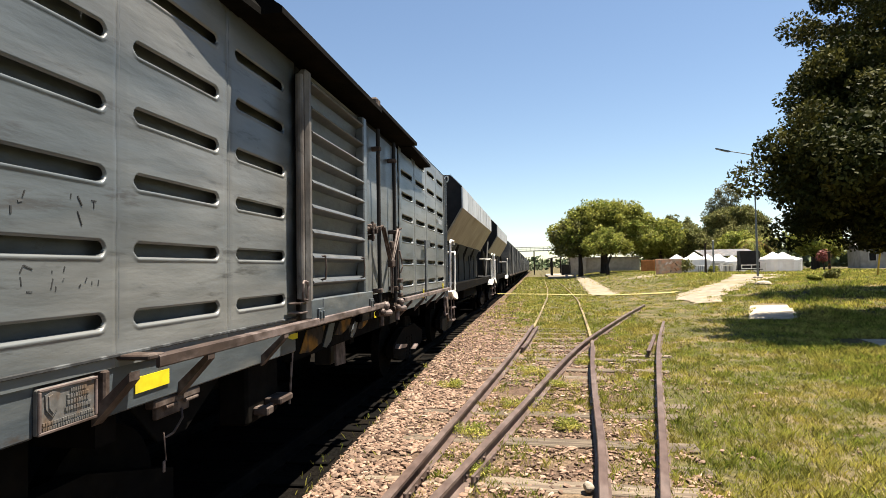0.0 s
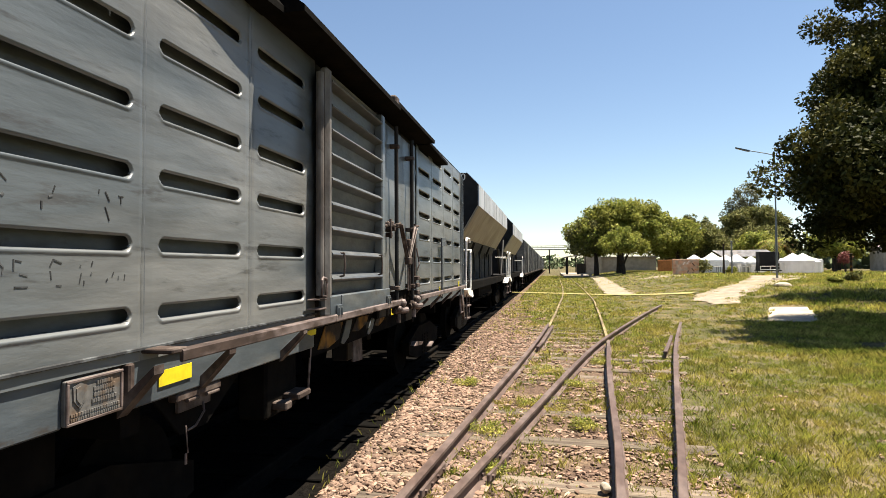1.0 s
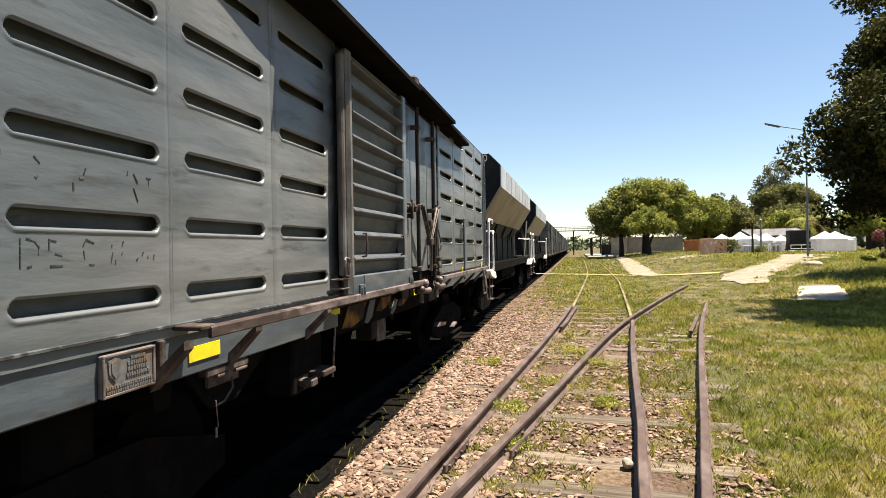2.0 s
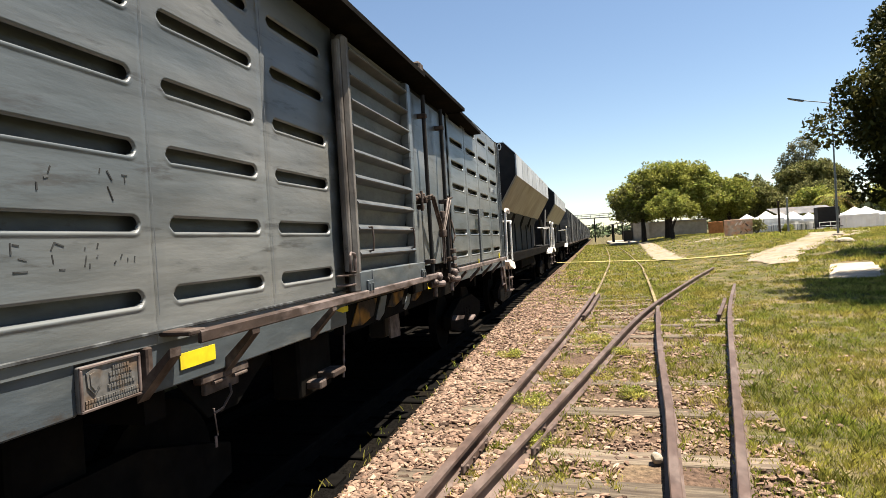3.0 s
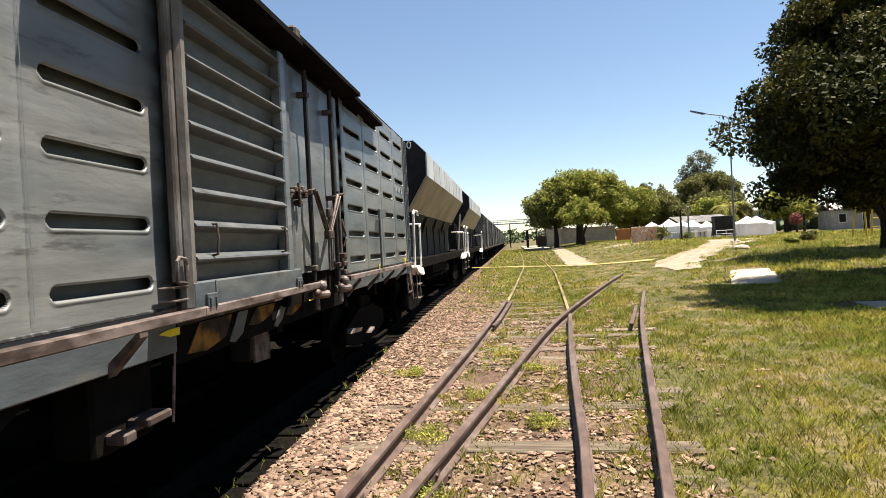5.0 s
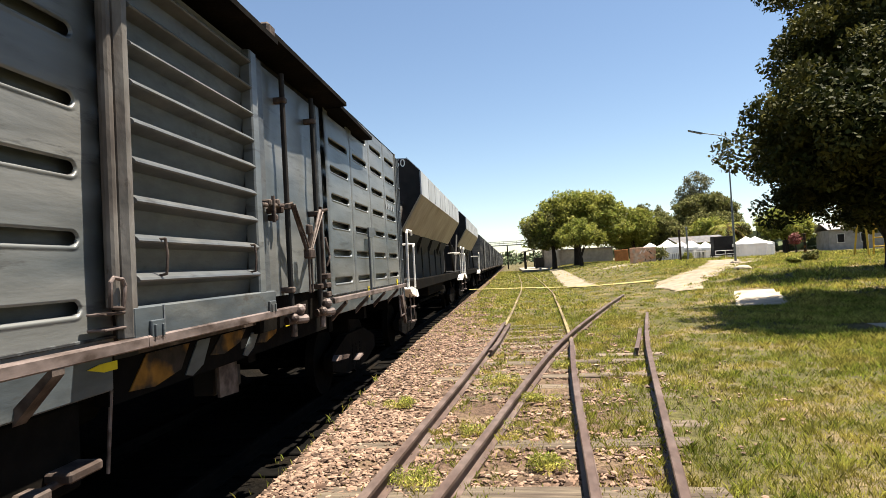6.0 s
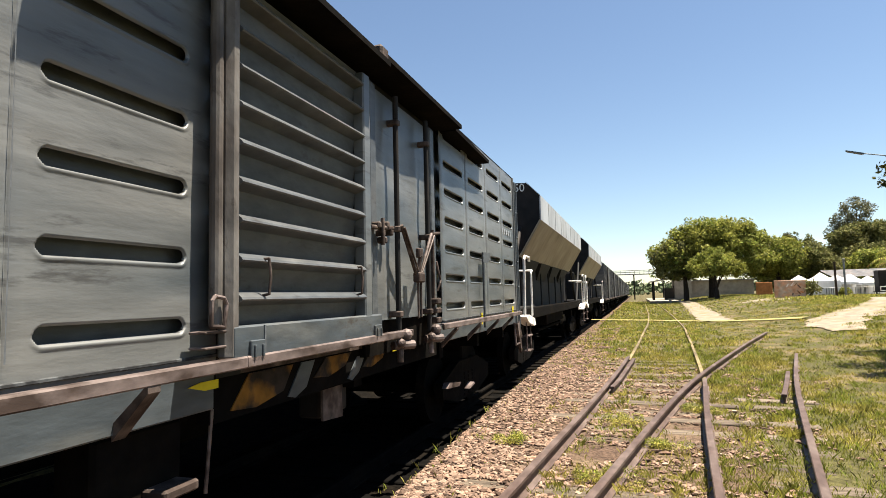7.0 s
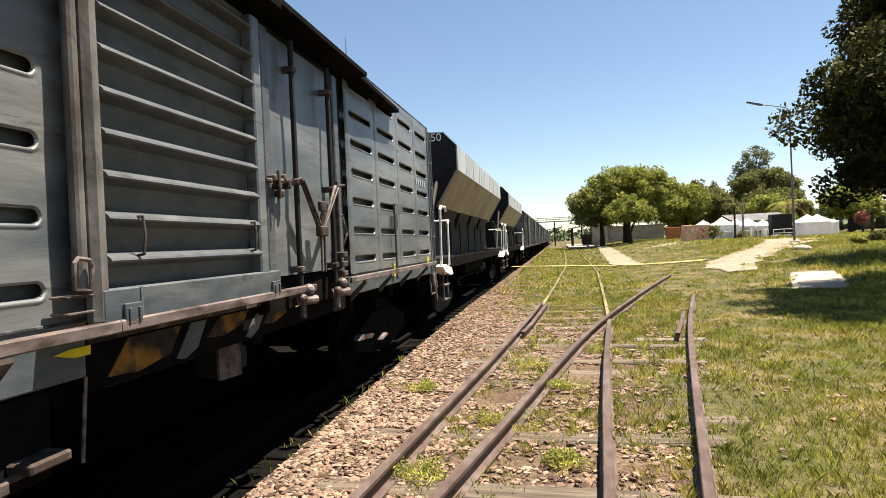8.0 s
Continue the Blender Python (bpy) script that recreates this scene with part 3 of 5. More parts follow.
    prism(bm, [(2.085, 1.235), (2.125, 1.25), (2.165, 1.235), (2.16, 1.165), (2.125, 1.12), (2.09, 1.165)], (XS + 0.003, XS + 0.011))
    prism(bm, [(2.10, 1.225), (2.125, 1.235), (2.15, 1.225), (2.147, 1.17), (2.125, 1.14), (2.103, 1.17)], (XS + 0.010, XS + 0.015))
    part("shield", bm, M_PLATE, plate)
    bm = B()
    rng = random.Random(4)
    for k, (a, b) in enumerate(((2.23, 2.32), (2.21, 2.35), (2.21, 2.33), (2.20, 2.35))):
        y = a
        while y < b:
            w = rng.uniform(0.008, 0.016)
            box(bm, (XS + 0.004, y, 1.222 - 0.03 * k), (XS + 0.010, y + w, 1.240 - 0.03 * k))
            y += w + 0.004
    for k in range(2):
        y = 2.075
        while y < 2.37:
            w = rng.uniform(0.007, 0.014)
            box(bm, (XS + 0.004, y, 1.088 - 0.024 * k), (XS + 0.010, y + w, 1.102 - 0.024 * k))
            y += w + 0.004
    tagged(part("raised_lettering", bm, M_PLATE, plate), kind="stuff")
    bm = B()
    box(bm, (XS - 0.03, 2.39, 1.10), (XS + 0.02, 2.43, 1.27), 0.008)
    part("plate_bracket", bm, M_RUST, car)
    # yellow markers
    for a, b, c, d, w in ((2.63, 2.90, 1.117, 1.195, -0.008), (4.40, 4.62, 1.155, 1.20, -0.008), (6.86, 6.99, 1.13, 1.20, 0.02), (10.02, 10.12, 1.20, 1.36, 0.01), (12.2, 12.32, 1.24, 1.40, 0.01)):
        bm = B()
        if a > 4 and a < 5:
            prism(bm, [(a, c + 0.03), (a + 0.09, d), (b, d), (b, c), (a + 0.12, c)], (XS + w, XS + w + 0.004))
        else:
            prism(bm, [(a, c), (a, d), (b, d + 0.002), (b, c + 0.002)], (XS + w, XS + w + 0.004))
        part("yellow_marker", bm, M_YELLOW, car, "bright yellow reflective sticker")
    # ledge over the door that throws the shade on the side; near-black for its shaded underside
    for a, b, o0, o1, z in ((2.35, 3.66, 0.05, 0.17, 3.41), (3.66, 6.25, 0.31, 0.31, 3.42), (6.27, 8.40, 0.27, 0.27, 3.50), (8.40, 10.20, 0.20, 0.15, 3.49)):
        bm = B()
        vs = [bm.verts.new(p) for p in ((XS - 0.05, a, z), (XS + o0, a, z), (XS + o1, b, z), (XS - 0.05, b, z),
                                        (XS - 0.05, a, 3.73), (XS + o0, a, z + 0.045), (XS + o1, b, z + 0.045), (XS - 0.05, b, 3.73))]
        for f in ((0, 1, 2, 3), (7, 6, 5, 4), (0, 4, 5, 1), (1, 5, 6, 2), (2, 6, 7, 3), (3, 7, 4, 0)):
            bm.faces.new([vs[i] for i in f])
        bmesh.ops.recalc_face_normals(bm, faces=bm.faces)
        part("door_hood", bm, M_DARK, car, "projecting door rail hood in shade black")
    bm = B()
    box(bm, (XS + 0.21, 6.10, 3.44), (XS + 0.30, 6.24, 3.56), 0.02)
    part("hood_stop", bm, M_RUST, car)
    # louvred door
    door = empty("louvred_door", label="louvred sliding door in shade-darkened grey")
    door.parent = car
    door.location, door.scale = (0.05, 0.075, 0.121), (1, 0.925, 0.925)
    bm = B()
    prof = []
    xd = XS + 0.035
    for k in range(9):
        zb = 1.43 + 0.222 * k
        prof += [(xd - 0.045, zb + 0.006), (xd - 0.020, zb + 0.140), (xd + 0.034, zb + 0.158), (xd + 0.060, zb + 0.166), (xd + 0.066, zb + 0.176), (xd + 0.058, zb + 0.190), (xd + 0.028, zb + 0.214), (xd - 0.045, zb + 0.226)]
    prof = [q for q in prof if q[1] < 3.46] + [(xd, 3.49), (xd - 0.06, 3.49), (xd - 0.06, 1.41)]
    prism(bm, prof, (-6.50, -4.90), Matrix(((0, 1, 0, 0), (-1, 0, 0, 0), (0, 0, 1, 0), (0, 0, 0, 1))))
    part("louvre", bm, M_DOOR, door, "stack of pressed horizontal louvres")
    for a, b in ((4.80, 4.905), (6.495, 6.62)):
        bm = B()
        box(bm, (XS + 0.0, a, 1.27), (XS + 0.095, b, 3.49), 0.030 if a < 5 else 0.012)
        part("door_stile", bm, M_POST if a < 5 else M_GREY, door)
    bm = B()
    box(bm, (XS + 0.03, 4.83, 1.262), (XS + 0.10, 6.80, 1.46), 0.010)
    part("kick_plate", bm, M_SILL, door, "grey kick plate")
    bm = B()
    box(bm, (XS + 0.098, 5.10, 1.275), (XS + 0.106, 5.115, 1.455))
    part("plate_joint", bm, M_MARK, door)
    for y in (4.96, 6.62):
        bm = B()
        box(bm, (XS + 0.10, y, 1.255), (XS + 0.118, y + 0.13, 1.375), 0.004)
        box(bm, (XS + 0.115, y + 0.02, 1.28), (XS + 0.128, y + 0.035, 1.35), 0.003)
        box(bm, (XS + 0.115, y + 0.095, 1.28), (XS + 0.128, y + 0.11, 1.35), 0.003)
        part("hasp_plate", bm, M_SILL, door)
    for y in (5.12, 6.36):
        part("door_handle", tube(B(), [(XS + 0.04, y, 1.84), (XS + 0.12, y, 1.845), (XS + 0.125, y + 0.01, 1.74), (XS + 0.12, y, 1.635), (XS + 0.04, y, 1.62)], 0.008), M_RUST, door, "bent rusty grab handle")
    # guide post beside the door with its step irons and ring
    # Black strip standing in for the shaded gap beside the door.
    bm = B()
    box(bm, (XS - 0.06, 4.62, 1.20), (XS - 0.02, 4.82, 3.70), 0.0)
    part("door_post", bm, M_BLACK, car, "recessed door post, black for the gap's shade")
    bm = B()
    rod(bm, (XS + 0.035, 4.765, 1.47), (XS + 0.035, 4.765, 3.42), 0.034, n=12)
    part("post_rod", bm, M_POST, door, "rusty upright rod")
    bm = B()
    for z in (1.27, 1.35, 1.43):
        box(bm, (XS - 0.02, 4.63, z), (XS + 0.08, 4.80, z + 0.014), 0.004)
    part("step_iron", bm, M_PINK, door)
    part("lashing_ring", tube(B(), [(XS + 0.09, 4.66, 1.47), (XS + 0.09, 4.665, 1.60), (XS + 0.09, 4.69, 1.625), (XS + 0.09, 4.76, 1.615), (XS + 0.09, 4.78, 1.58), (XS + 0.09, 4.76, 1.46), (XS + 0.09, 4.66, 1.47)], 0.011), M_PINK, door)
    # plug door
    plug = empty("plug_door", label="smooth dented grey plug door")
    plug.parent = car
    plug.location, plug.scale = (0, 0.052, 0.084), (1, 0.948, 0.948)
    bm = B()
    nz, ny = 30, 18
    grid = [[bm.verts.new((XS + 0.03 + 0.012 * noise.noise((6.8 + 1.5 * i / ny * 2, 1.3 + 2.3 * j / nz * 2, 9)), 6.80 + 1.52 * i / ny, 1.40 + 2.08 * j / nz)) for i in range(ny + 1)] for j in range(nz + 1)]
    for j in range(nz):
        for i in range(ny):
            bm.faces.new((grid[j][i], grid[j][i + 1], grid[j + 1][i + 1], grid[j + 1][i]))
    part("door_skin", bm, M_GREY, plug, smooth=True)
    for y in (6.70, 8.28):
        bm = B()
        box(bm, (XS - 0.02, y - 0.06, 1.30), (XS + 0.07, y + 0.07, 3.49), 0.012)
        part("door_stile", bm, M_DOOR, plug)
    # Solid block in shade black along the foot of the door.
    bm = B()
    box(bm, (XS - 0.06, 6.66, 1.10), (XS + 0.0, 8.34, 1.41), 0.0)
    part("door_sill", bm, M_DARK, plug, "near-black door sill")
    for y in (7.12, 7.96):
        bm = B()
        rod(bm, (XS + 0.11, y, 1.25), (XS + 0.11, y, 3.48), 0.024)
        part("lock_rod", bm, M_BLACK, plug, "upright black locking rod")
        for z in (1.42, 2.20, 3.2):
            part("rod_bracket", box(B(), (XS + 0.02, y - 0.035, z), (XS + 0.145, y + 0.035, z + 0.055), 0.010), M_RUST, plug)
        bm = B()
        bmesh.ops.create_icosphere(bm, subdivisions=2, radius=0.055, matrix=Matrix.Translation((XS + 0.17, y + 0.02, 1.26)))
        bmesh.ops.create_icosphere(bm, subdivisions=2, radius=0.045, matrix=Matrix.Translation((XS + 0.16, y - 0.09, 1.19)))
        rod(bm, (XS + 0.10, y - 0.12, 1.17), (XS + 0.22, y + 0.06, 1.17), 0.04)
        rod(bm, (XS + 0.14, y - 0.05, 1.02), (XS + 0.14, y - 0.05, 1.18), 0.028)
        part("roller", bm, M_PINK, plug, "worn steel door roller")
    for ya, yb in ((7.12, 7.50), (7.96, 7.60)):
        bm = B()
        d = Vector((0, yb - ya, -0.46)).normalized()
        rod(bm, (XS + 0.15, ya, 2.26), (XS + 0.15, yb, 1.80), 0.018, n=8)
        rod(bm, (XS + 0.18, ya, 2.24), (XS + 0.17, yb, 1.84), 0.009, n=6)
        part("lock_arm", bm, M_PINK if ya > 7.5 else M_RUST, plug, "sloping lock arm")
    bm = B()
    box(bm, (XS + 0.12, 7.47, 1.74), (XS + 0.19, 7.63, 1.84), 0.012)
    rod(bm, (XS + 0.16, 7.50, 1.40), (XS + 0.16, 7.50, 1.76), 0.010)
    rod(bm, (XS + 0.16, 7.58, 1.40), (XS + 0.16, 7.58, 1.76), 0.010)
    rod(bm, (XS + 0.15, 7.54, 1.86), (XS + 0.17, 7.56, 2.00), 0.020)
    box(bm, (XS + 0.14, 7.50, 1.98), (XS + 0.18, 7.62, 2.08), 0.01)
    part("lock_handle", bm, M_RUST, plug, "rusty lock handle")
    bm = B()
    rod(bm, (XS + 0.10, 6.55, 2.19), (XS + 0.12, 6.98, 2.22), 0.02)
    for k, (y, z) in enumerate(((6.68, 2.22), (6.76, 2.16), (6.86, 2.24), (6.80, 2.10), (6.94, 2.18))):
        box(bm, (XS + 0.06, y - 0.026, z - 0.03), (XS + 0.14, y + 0.026, z + 0.026), 0.010)
    rod(bm, (XS + 0.14, 6.72, 2.05), (XS + 0.14, 6.72, 2.28), 0.016)
    part("door_catch", bm, M_RUST, plug, "cluttered rusty door catch")
    bm = B()
    rod(bm, (XS + 0.10, 8.14, 1.40), (XS + 0.10, 8.14, 2.32), 0.018)
    rod(bm, (XS + 0.10, 8.0, 2.26), (XS + 0.12, 8.30, 2.30), 0.016)
    for z in (1.32, 1.42, 1.52):
        box(bm, (XS + 0.05, 8.08, z), (XS + 0.16, 8.22, z + 0.06), 0.01)
    part("door_catch", bm, M_RUST, plug, "cluttered rusty door catch")
    part("hook_chain", tube(B(), [(XS + 0.13, 8.18, 1.66), (XS + 0.15, 8.22, 1.74), (XS + 0.13, 8.30, 1.78), (XS + 0.13, 8.24, 1.86), (XS + 0.12, 8.20, 1.98)], 0.010, 6), M_PINK, plug)
    # handbrake flag and rod, ladders and end posts
    bm = B()
    rod(bm, (XS + 0.06, 10.05, 1.16), (XS + 0.06, 10.05, 2.12), 0.016)
    prism(bm, [(10.0, 2.06), (10.02, 2.20), (10.42, 2.22), (10.44, 2.10), (10.2, 2.06)], (XS + 0.05, XS + 0.075))
    part("brake_lever", bm, M_DOOR, car, "grey lever with a flag plate")
    bm = B()
    for y in (12.66, 12.80):
        rod(bm, (XS + 0.02, y, 1.0), (XS + 0.02, y, 3.66), 0.022)
    for z in (1.3, 1.75, 2.2, 2.65, 3.1, 3.5):
        rod(bm, (XS + 0.03, 12.64, z), (XS + 0.03, 12.82, z), 0.014)
    part("end_ladder", bm, M_SILL, car, "narrow end ladder")
    bm = B()
    box(bm, (XS - 0.03, 12.60, 1.0), (XS + 0.02, 12.66, 3.74), 0.008)
    part("corner_post", bm, M_GREY, car)
    part("end_step", tube(B(), [(XS + 0.03, 12.25, 1.12), (XS + 0.05, 12.25, 0.74), (XS + 0.05, 12.62, 0.74), (XS + 0.03, 12.62, 1.12)], 0.018), M_PINK, car)
    bm = B()
    prism(bm, [(12.40, 1.10), (12.56, 1.10), (12.78, 0.62), (12.70, 0.56)], (XS + 0.02, XS + 0.06))
    prism(bm, [(12.62, 1.16), (12.72, 1.16), (12.98, 0.84), (12.90, 0.80)], (XS + 0.0, XS + 0.03))
    part("end_brace", bm, M_PINK, car, "sloping pale end brace")
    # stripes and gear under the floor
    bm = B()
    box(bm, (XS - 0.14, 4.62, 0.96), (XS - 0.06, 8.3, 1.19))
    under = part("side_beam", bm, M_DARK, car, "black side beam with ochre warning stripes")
    for a, w, lo, hi, m in ((4.78, 0.46, 0.985, 1.185, M_STRIPE), (5.34, 0.17, 0.97, 1.185, M_SILL), (5.66, 0.40, 1.045, 1.185, M_STRIPE), (6.16, 0.14, 0.97, 1.14, M_SILL), (6.42, 0.34, 1.03, 1.185, M_STRIPE)):
        bm = B()
        prism(bm, [(a, lo + 0.02), (a + 0.16, hi), (a + 0.16 + w, hi), (a + w + 0.05, lo + 0.05), (a + w * 0.5, lo)], (XS - 0.059, XS - 0.052))
        part("warning_stripe", bm, m, under)
    bm = B()
    prism(bm, [(5.90, 0.72), (5.90, 0.95), (6.18, 0.95), (6.20, 0.70)], (XS - 0.14, XS - 0.12))
    part("hanger_plate", bm, M_RUST, under, "scuffed rusty hanger plate")
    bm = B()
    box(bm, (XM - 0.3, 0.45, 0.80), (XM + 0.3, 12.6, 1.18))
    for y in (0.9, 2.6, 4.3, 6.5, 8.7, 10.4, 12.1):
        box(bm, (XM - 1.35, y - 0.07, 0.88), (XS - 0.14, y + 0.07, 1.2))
    part("underframe", bm, M_DARK, car, "steel underframe in soot and shade black")
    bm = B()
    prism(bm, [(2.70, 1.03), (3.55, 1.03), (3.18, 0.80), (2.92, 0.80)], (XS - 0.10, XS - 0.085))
    part("gusset", bm, M_DARK, car, "gusset plate in shade black")
    bm = B()
    box(bm, (XS - 0.08, 2.80, 1.00), (XS - 0.02, 3.22, 1.045), 0.008)
    box(bm, (XS - 0.08, 2.86, 0.93), (XS - 0.05, 3.16, 1.0), 0.006)
    rod(bm, (XS - 0.03, 2.90, 0.99), (XS - 0.03, 3.0, 0.99), 0.012)
    rod(bm, (XS - 0.03, 3.08, 0.99), (XS - 0.03, 3.20, 0.99), 0.012)
    part("release_bracket", bm, M_RUST, car)
    part("release_hook", tube(B(), [(XS + 0.0, 3.00, 0.965), (XS + 0.02, 2.98, 0.92), (XS + 0.02, 2.90, 0.86), (XS + 0.0, 2.86, 0.845)], 0.006), M_PINK, car, "pale bent release hook")
    bm = B()
    rod(bm, (XS - 0.05, 2.94, 0.70), (XS - 0.05, 2.92, 0.85), 0.004)
    box(bm, (XS - 0.06, 2.92, 0.64), (XS - 0.05, 2.937, 0.70), 0.003)
    part("hanging_tag", bm, M_PINK, car)
    for y in (4.62,):
        bm = B()
        rod(bm, (XS - 0.08, y, 0.62), (XS - 0.06, y + 0.02, 1.04), 0.010)
        part("hanger_rod", bm, M_PINK, car)
    bm = B()
    box(bm, (XS - 0.35, 3.98, 0.60), (XS - 0.12, 4.50, 1.03), 0.02)
    part("brake_box", bm, M_DARK, car, "brake gear box in shade black")
    bm = B()
    box(bm, (XS - 0.12, 4.06, 0.66), (XS + 0.0, 4.16, 0.72), 0.01)
    box(bm, (XS - 0.12, 4.24, 0.70), (XS + 0.02, 4.46, 0.75), 0.01)
    rod(bm, (XS - 0.1, 4.10, 0.68), (XS + 0.0, 4.44, 0.73), 0.018)
    part("brake_shackle", bm, M_RUST, car, "worn brake shackle")
    # A grey box coloured black, so that it sits in shade.
    bm = B()
    box(bm, (XS - 0.42, 6.05, 0.70), (XS - 0.24, 6.50, 0.98), 0.015)
    part("side_box", bm, M_BLACK, car, "small equipment box, black for the shade it hangs in")
    bm = B()
    rod(bm, (XM + 0.2, 5.0, 0.75), (XM + 0.2, 5.9, 0.75), 0.2, n=16)
    part("air_tank", bm, M_DARK, car)
    bm = B()
    prism(bm, [(9.1, 0.46), (9.6, 0.42), (9.7, 0.46), (9.2, 0.52)], (XS - 0.28, XS - 0.2))
    prism(bm, [(9.55, 0.40), (9.80, 0.43), (9.76, 0.46)], (XS - 0.12, XS - 0.04))
    part("brake_beam", bm, M_PINK, car)
    bogie(2.3, car)
    bogie(10.8, car)
    coupler(12.95, car)
    # worn stencil letters and the traces of an older line above them
    glyphs = ((1.690, 0.080, ((0, 0, 0, 0.42), (0, 0.47, 0, 0.70), (0, 0.76, 0, 1), (0.3, 1, 0.75, 0.93), (0.75, 0.93, 1, 0.7), (1, 0.7, 0.95, 0.48), (0.35, 0.03, 0.6, 0.08))),
              (1.812, 0.066, ((0, 0.62, 0, 1), (0.1, 0.95, 0.5, 0.9), (0.4, 0.5, 0.9, 0.4), (0.05, 0.05, 0.9, 0.03))),
              (1.965, 0.066, ((0.05, 0.72, 0.3, 1), (0.3, 1, 0.9, 0.85), (0.1, 0.58, 0.15, 0.25), (0.5, 0.05, 0.9, 0.03))),
              (2.110, 0.075, ((0.05, 0.1, 0.2, 0.5), (0.35, 0.0, 0.4, 0.2), (0.1, 0.7, 0.15, 0.8), (0.9, 0.75, 1.0, 0.95), (0.85, 0.4, 0.95, 0.5))),
              (2.262, 0.050, ((0.0, 0.15, 0.2, 0.25), (0.7, 0.35, 0.9, 0.5))),
              (2.330, 0.055, ((0.1, 0.2, 0.15, 0.35), (0.8, 0.15, 0.9, 0.4))))
    for y, w, strokes in glyphs:
        for u0, v0, u1, v1 in strokes:
            stencil_bar(car, y + u0 * w, 1.634 + v0 * 0.108, y + u1 * w, 1.634 + v1 * 0.108, 0.0032)
    for y0_, z0_, y1_, z1_, w in ((1.62, 2.03, 1.62, 2.05, 0.003), (1.75, 2.045, 1.775, 2.02, 0.003), (1.755, 1.965, 1.765, 1.975, 0.007), (1.975, 2.005, 1.985, 2.03, 0.003), (1.955, 1.985, 1.975, 1.99, 0.004),
                                  (1.925, 1.935, 1.925, 1.965, 0.004), (2.21, 2.025, 2.215, 2.045, 0.003), (2.25, 2.04, 2.275, 2.0, 0.004), (2.25, 1.975, 2.275, 1.915, 0.003), (2.33, 2.03, 2.36, 2.028, 0.003), (2.345, 2.025, 2.345, 1.995, 0.003)):
        stencil_bar(car, y0_, z0_, y1_, z1_, w)
    for k in range(5):
        bm = B()
        y = 11.62 + 0.15 * k
        box(bm, (XS + 0.006, y, 2.62), (XS + 0.010, y + 0.05, 2.71))
        part("pale_bar", bm, M_HOPTOP, car)
    return car


near_boxcar()


def hopper_wagon(y0, first):
    """Bottom-discharge hopper: a six-sided bin on a black underframe with white end rails."""
    car = empty("hopper_wagon", label="grain hopper wagon, shade and bounce in its colours, white end rails", category="freight wagon", group="hopper wagons")
    a, b = y0 + 2.7, y0 + 13.4
    w = 1.45
    turn = Matrix(((0, 1, 0, 0), (-1, 0, 0, 0), (0, 0, 1, 0), (0, 0, 0, 1)))
    half = [(XM, 4.34), (XM + 1.12, 4.28), (XM + w, 3.94), (XM + w, 3.36), (XM + 0.92, 2.50)]
    outline = half + [(2 * XM - x, z) for x, z in reversed(half[1:])]
    # Bin toned by facing: black ends for shade, cream slopes for bounce.
    bm = B()
    prism(bm, outline, (-b + 0.03, -a - 0.03), turn)
    part("bin", bm, M_BLACK, car, "bin ends, black for their shaded side")
    for s in (1, -1):
        bm = B()
        prism(bm, [(XM + s * (w - 0.02), 3.93), (XM + s * (w + 0.012), 3.945), (XM + s * (w + 0.012), 3.36), (XM + s * (w - 0.02), 3.36)], (-b, -a), turn)
        side = part("upper_side", bm, M_HOPTOP, car, "pale upper side sheet")
        if s > 0:
            for k in range(1, 8):
                y = a + (b - a) * k / 8
                bm = B()
                box(bm, (XM + w, y - 0.02, 3.38), (XM + w + 0.022, y + 0.02, 3.93), 0.004)
                part("side_rib", bm, M_HOPTOP, side)
        bm = B()
        prism(bm, [(XM + s * (w + 0.012), 3.36), (XM + s * 0.94, 2.49), (XM + s * 0.90, 2.52), (XM + s * (w - 0.03), 3.38)], (-b, -a), turn)
        part("slope_sheet", bm, M_HOPPER, car, "slope sheet in the cream of ground bounce")
        bm = B()
        prism(bm, [(XM + s * 1.12, 4.285), (XM + s * w, 3.945), (XM + s * w, 3.965), (XM + s * 1.12, 4.305)], (-b, -a), turn)
        part("roof_sheet", bm, M_HOPTOP, car)
    # chutes below the bin
    bm = B()
    for k in range(4):
        y = a + 1.2 + 2.4 * k
        bmesh.ops.create_cone(bm, cap_ends=True, segments=4, radius1=0.45, radius2=1.35, depth=1.5, matrix=Matrix.Translation((XM, y + 0.6, 1.75)) @ Matrix.Rotation(math.pi / 4, 4, "Z"))
    part("chute", bm, M_BLACK, car, "black discharge chutes")
    bm = B()
    box(bm, (XM + 1.05, y0 + 0.5, 1.05), (XM + 1.25, y0 + 15.0, 1.30), 0.015)
    box(bm, (XM - 1.25, y0 + 0.5, 1.05), (XM - 1.05, y0 + 15.0, 1.30), 0.015)
    box(bm, (XM - 1.25, y0 + 0.4, 1.05), (XM + 1.25, y0 + 0.6, 1.30), 0.015)
    box(bm, (XM - 1.25, y0 + 14.9, 1.05), (XM + 1.25, y0 + 15.1, 1.30), 0.015)
    part("frame_beam", bm, M_DARK, car, "frame beam in shade black")
    for k in range(7):
        y = a + 0.5 + k * (b - a - 1.0) / 6
        part("bin_stay", rod(B(), (XM + 0.84, y, 1.28), (XM + 0.82, y, 2.55), 0.022, n=6), M_BLACK, car)
    # Solid black block added to fill the space below the bin with shade.
    part("bin_shade_block", box(B(), (XM - 0.7, a - 0.4, 1.10), (XM + 0.74, b + 0.4, 2.6), 0.02), M_BLACK, car, "black block added for the shade under the bin")
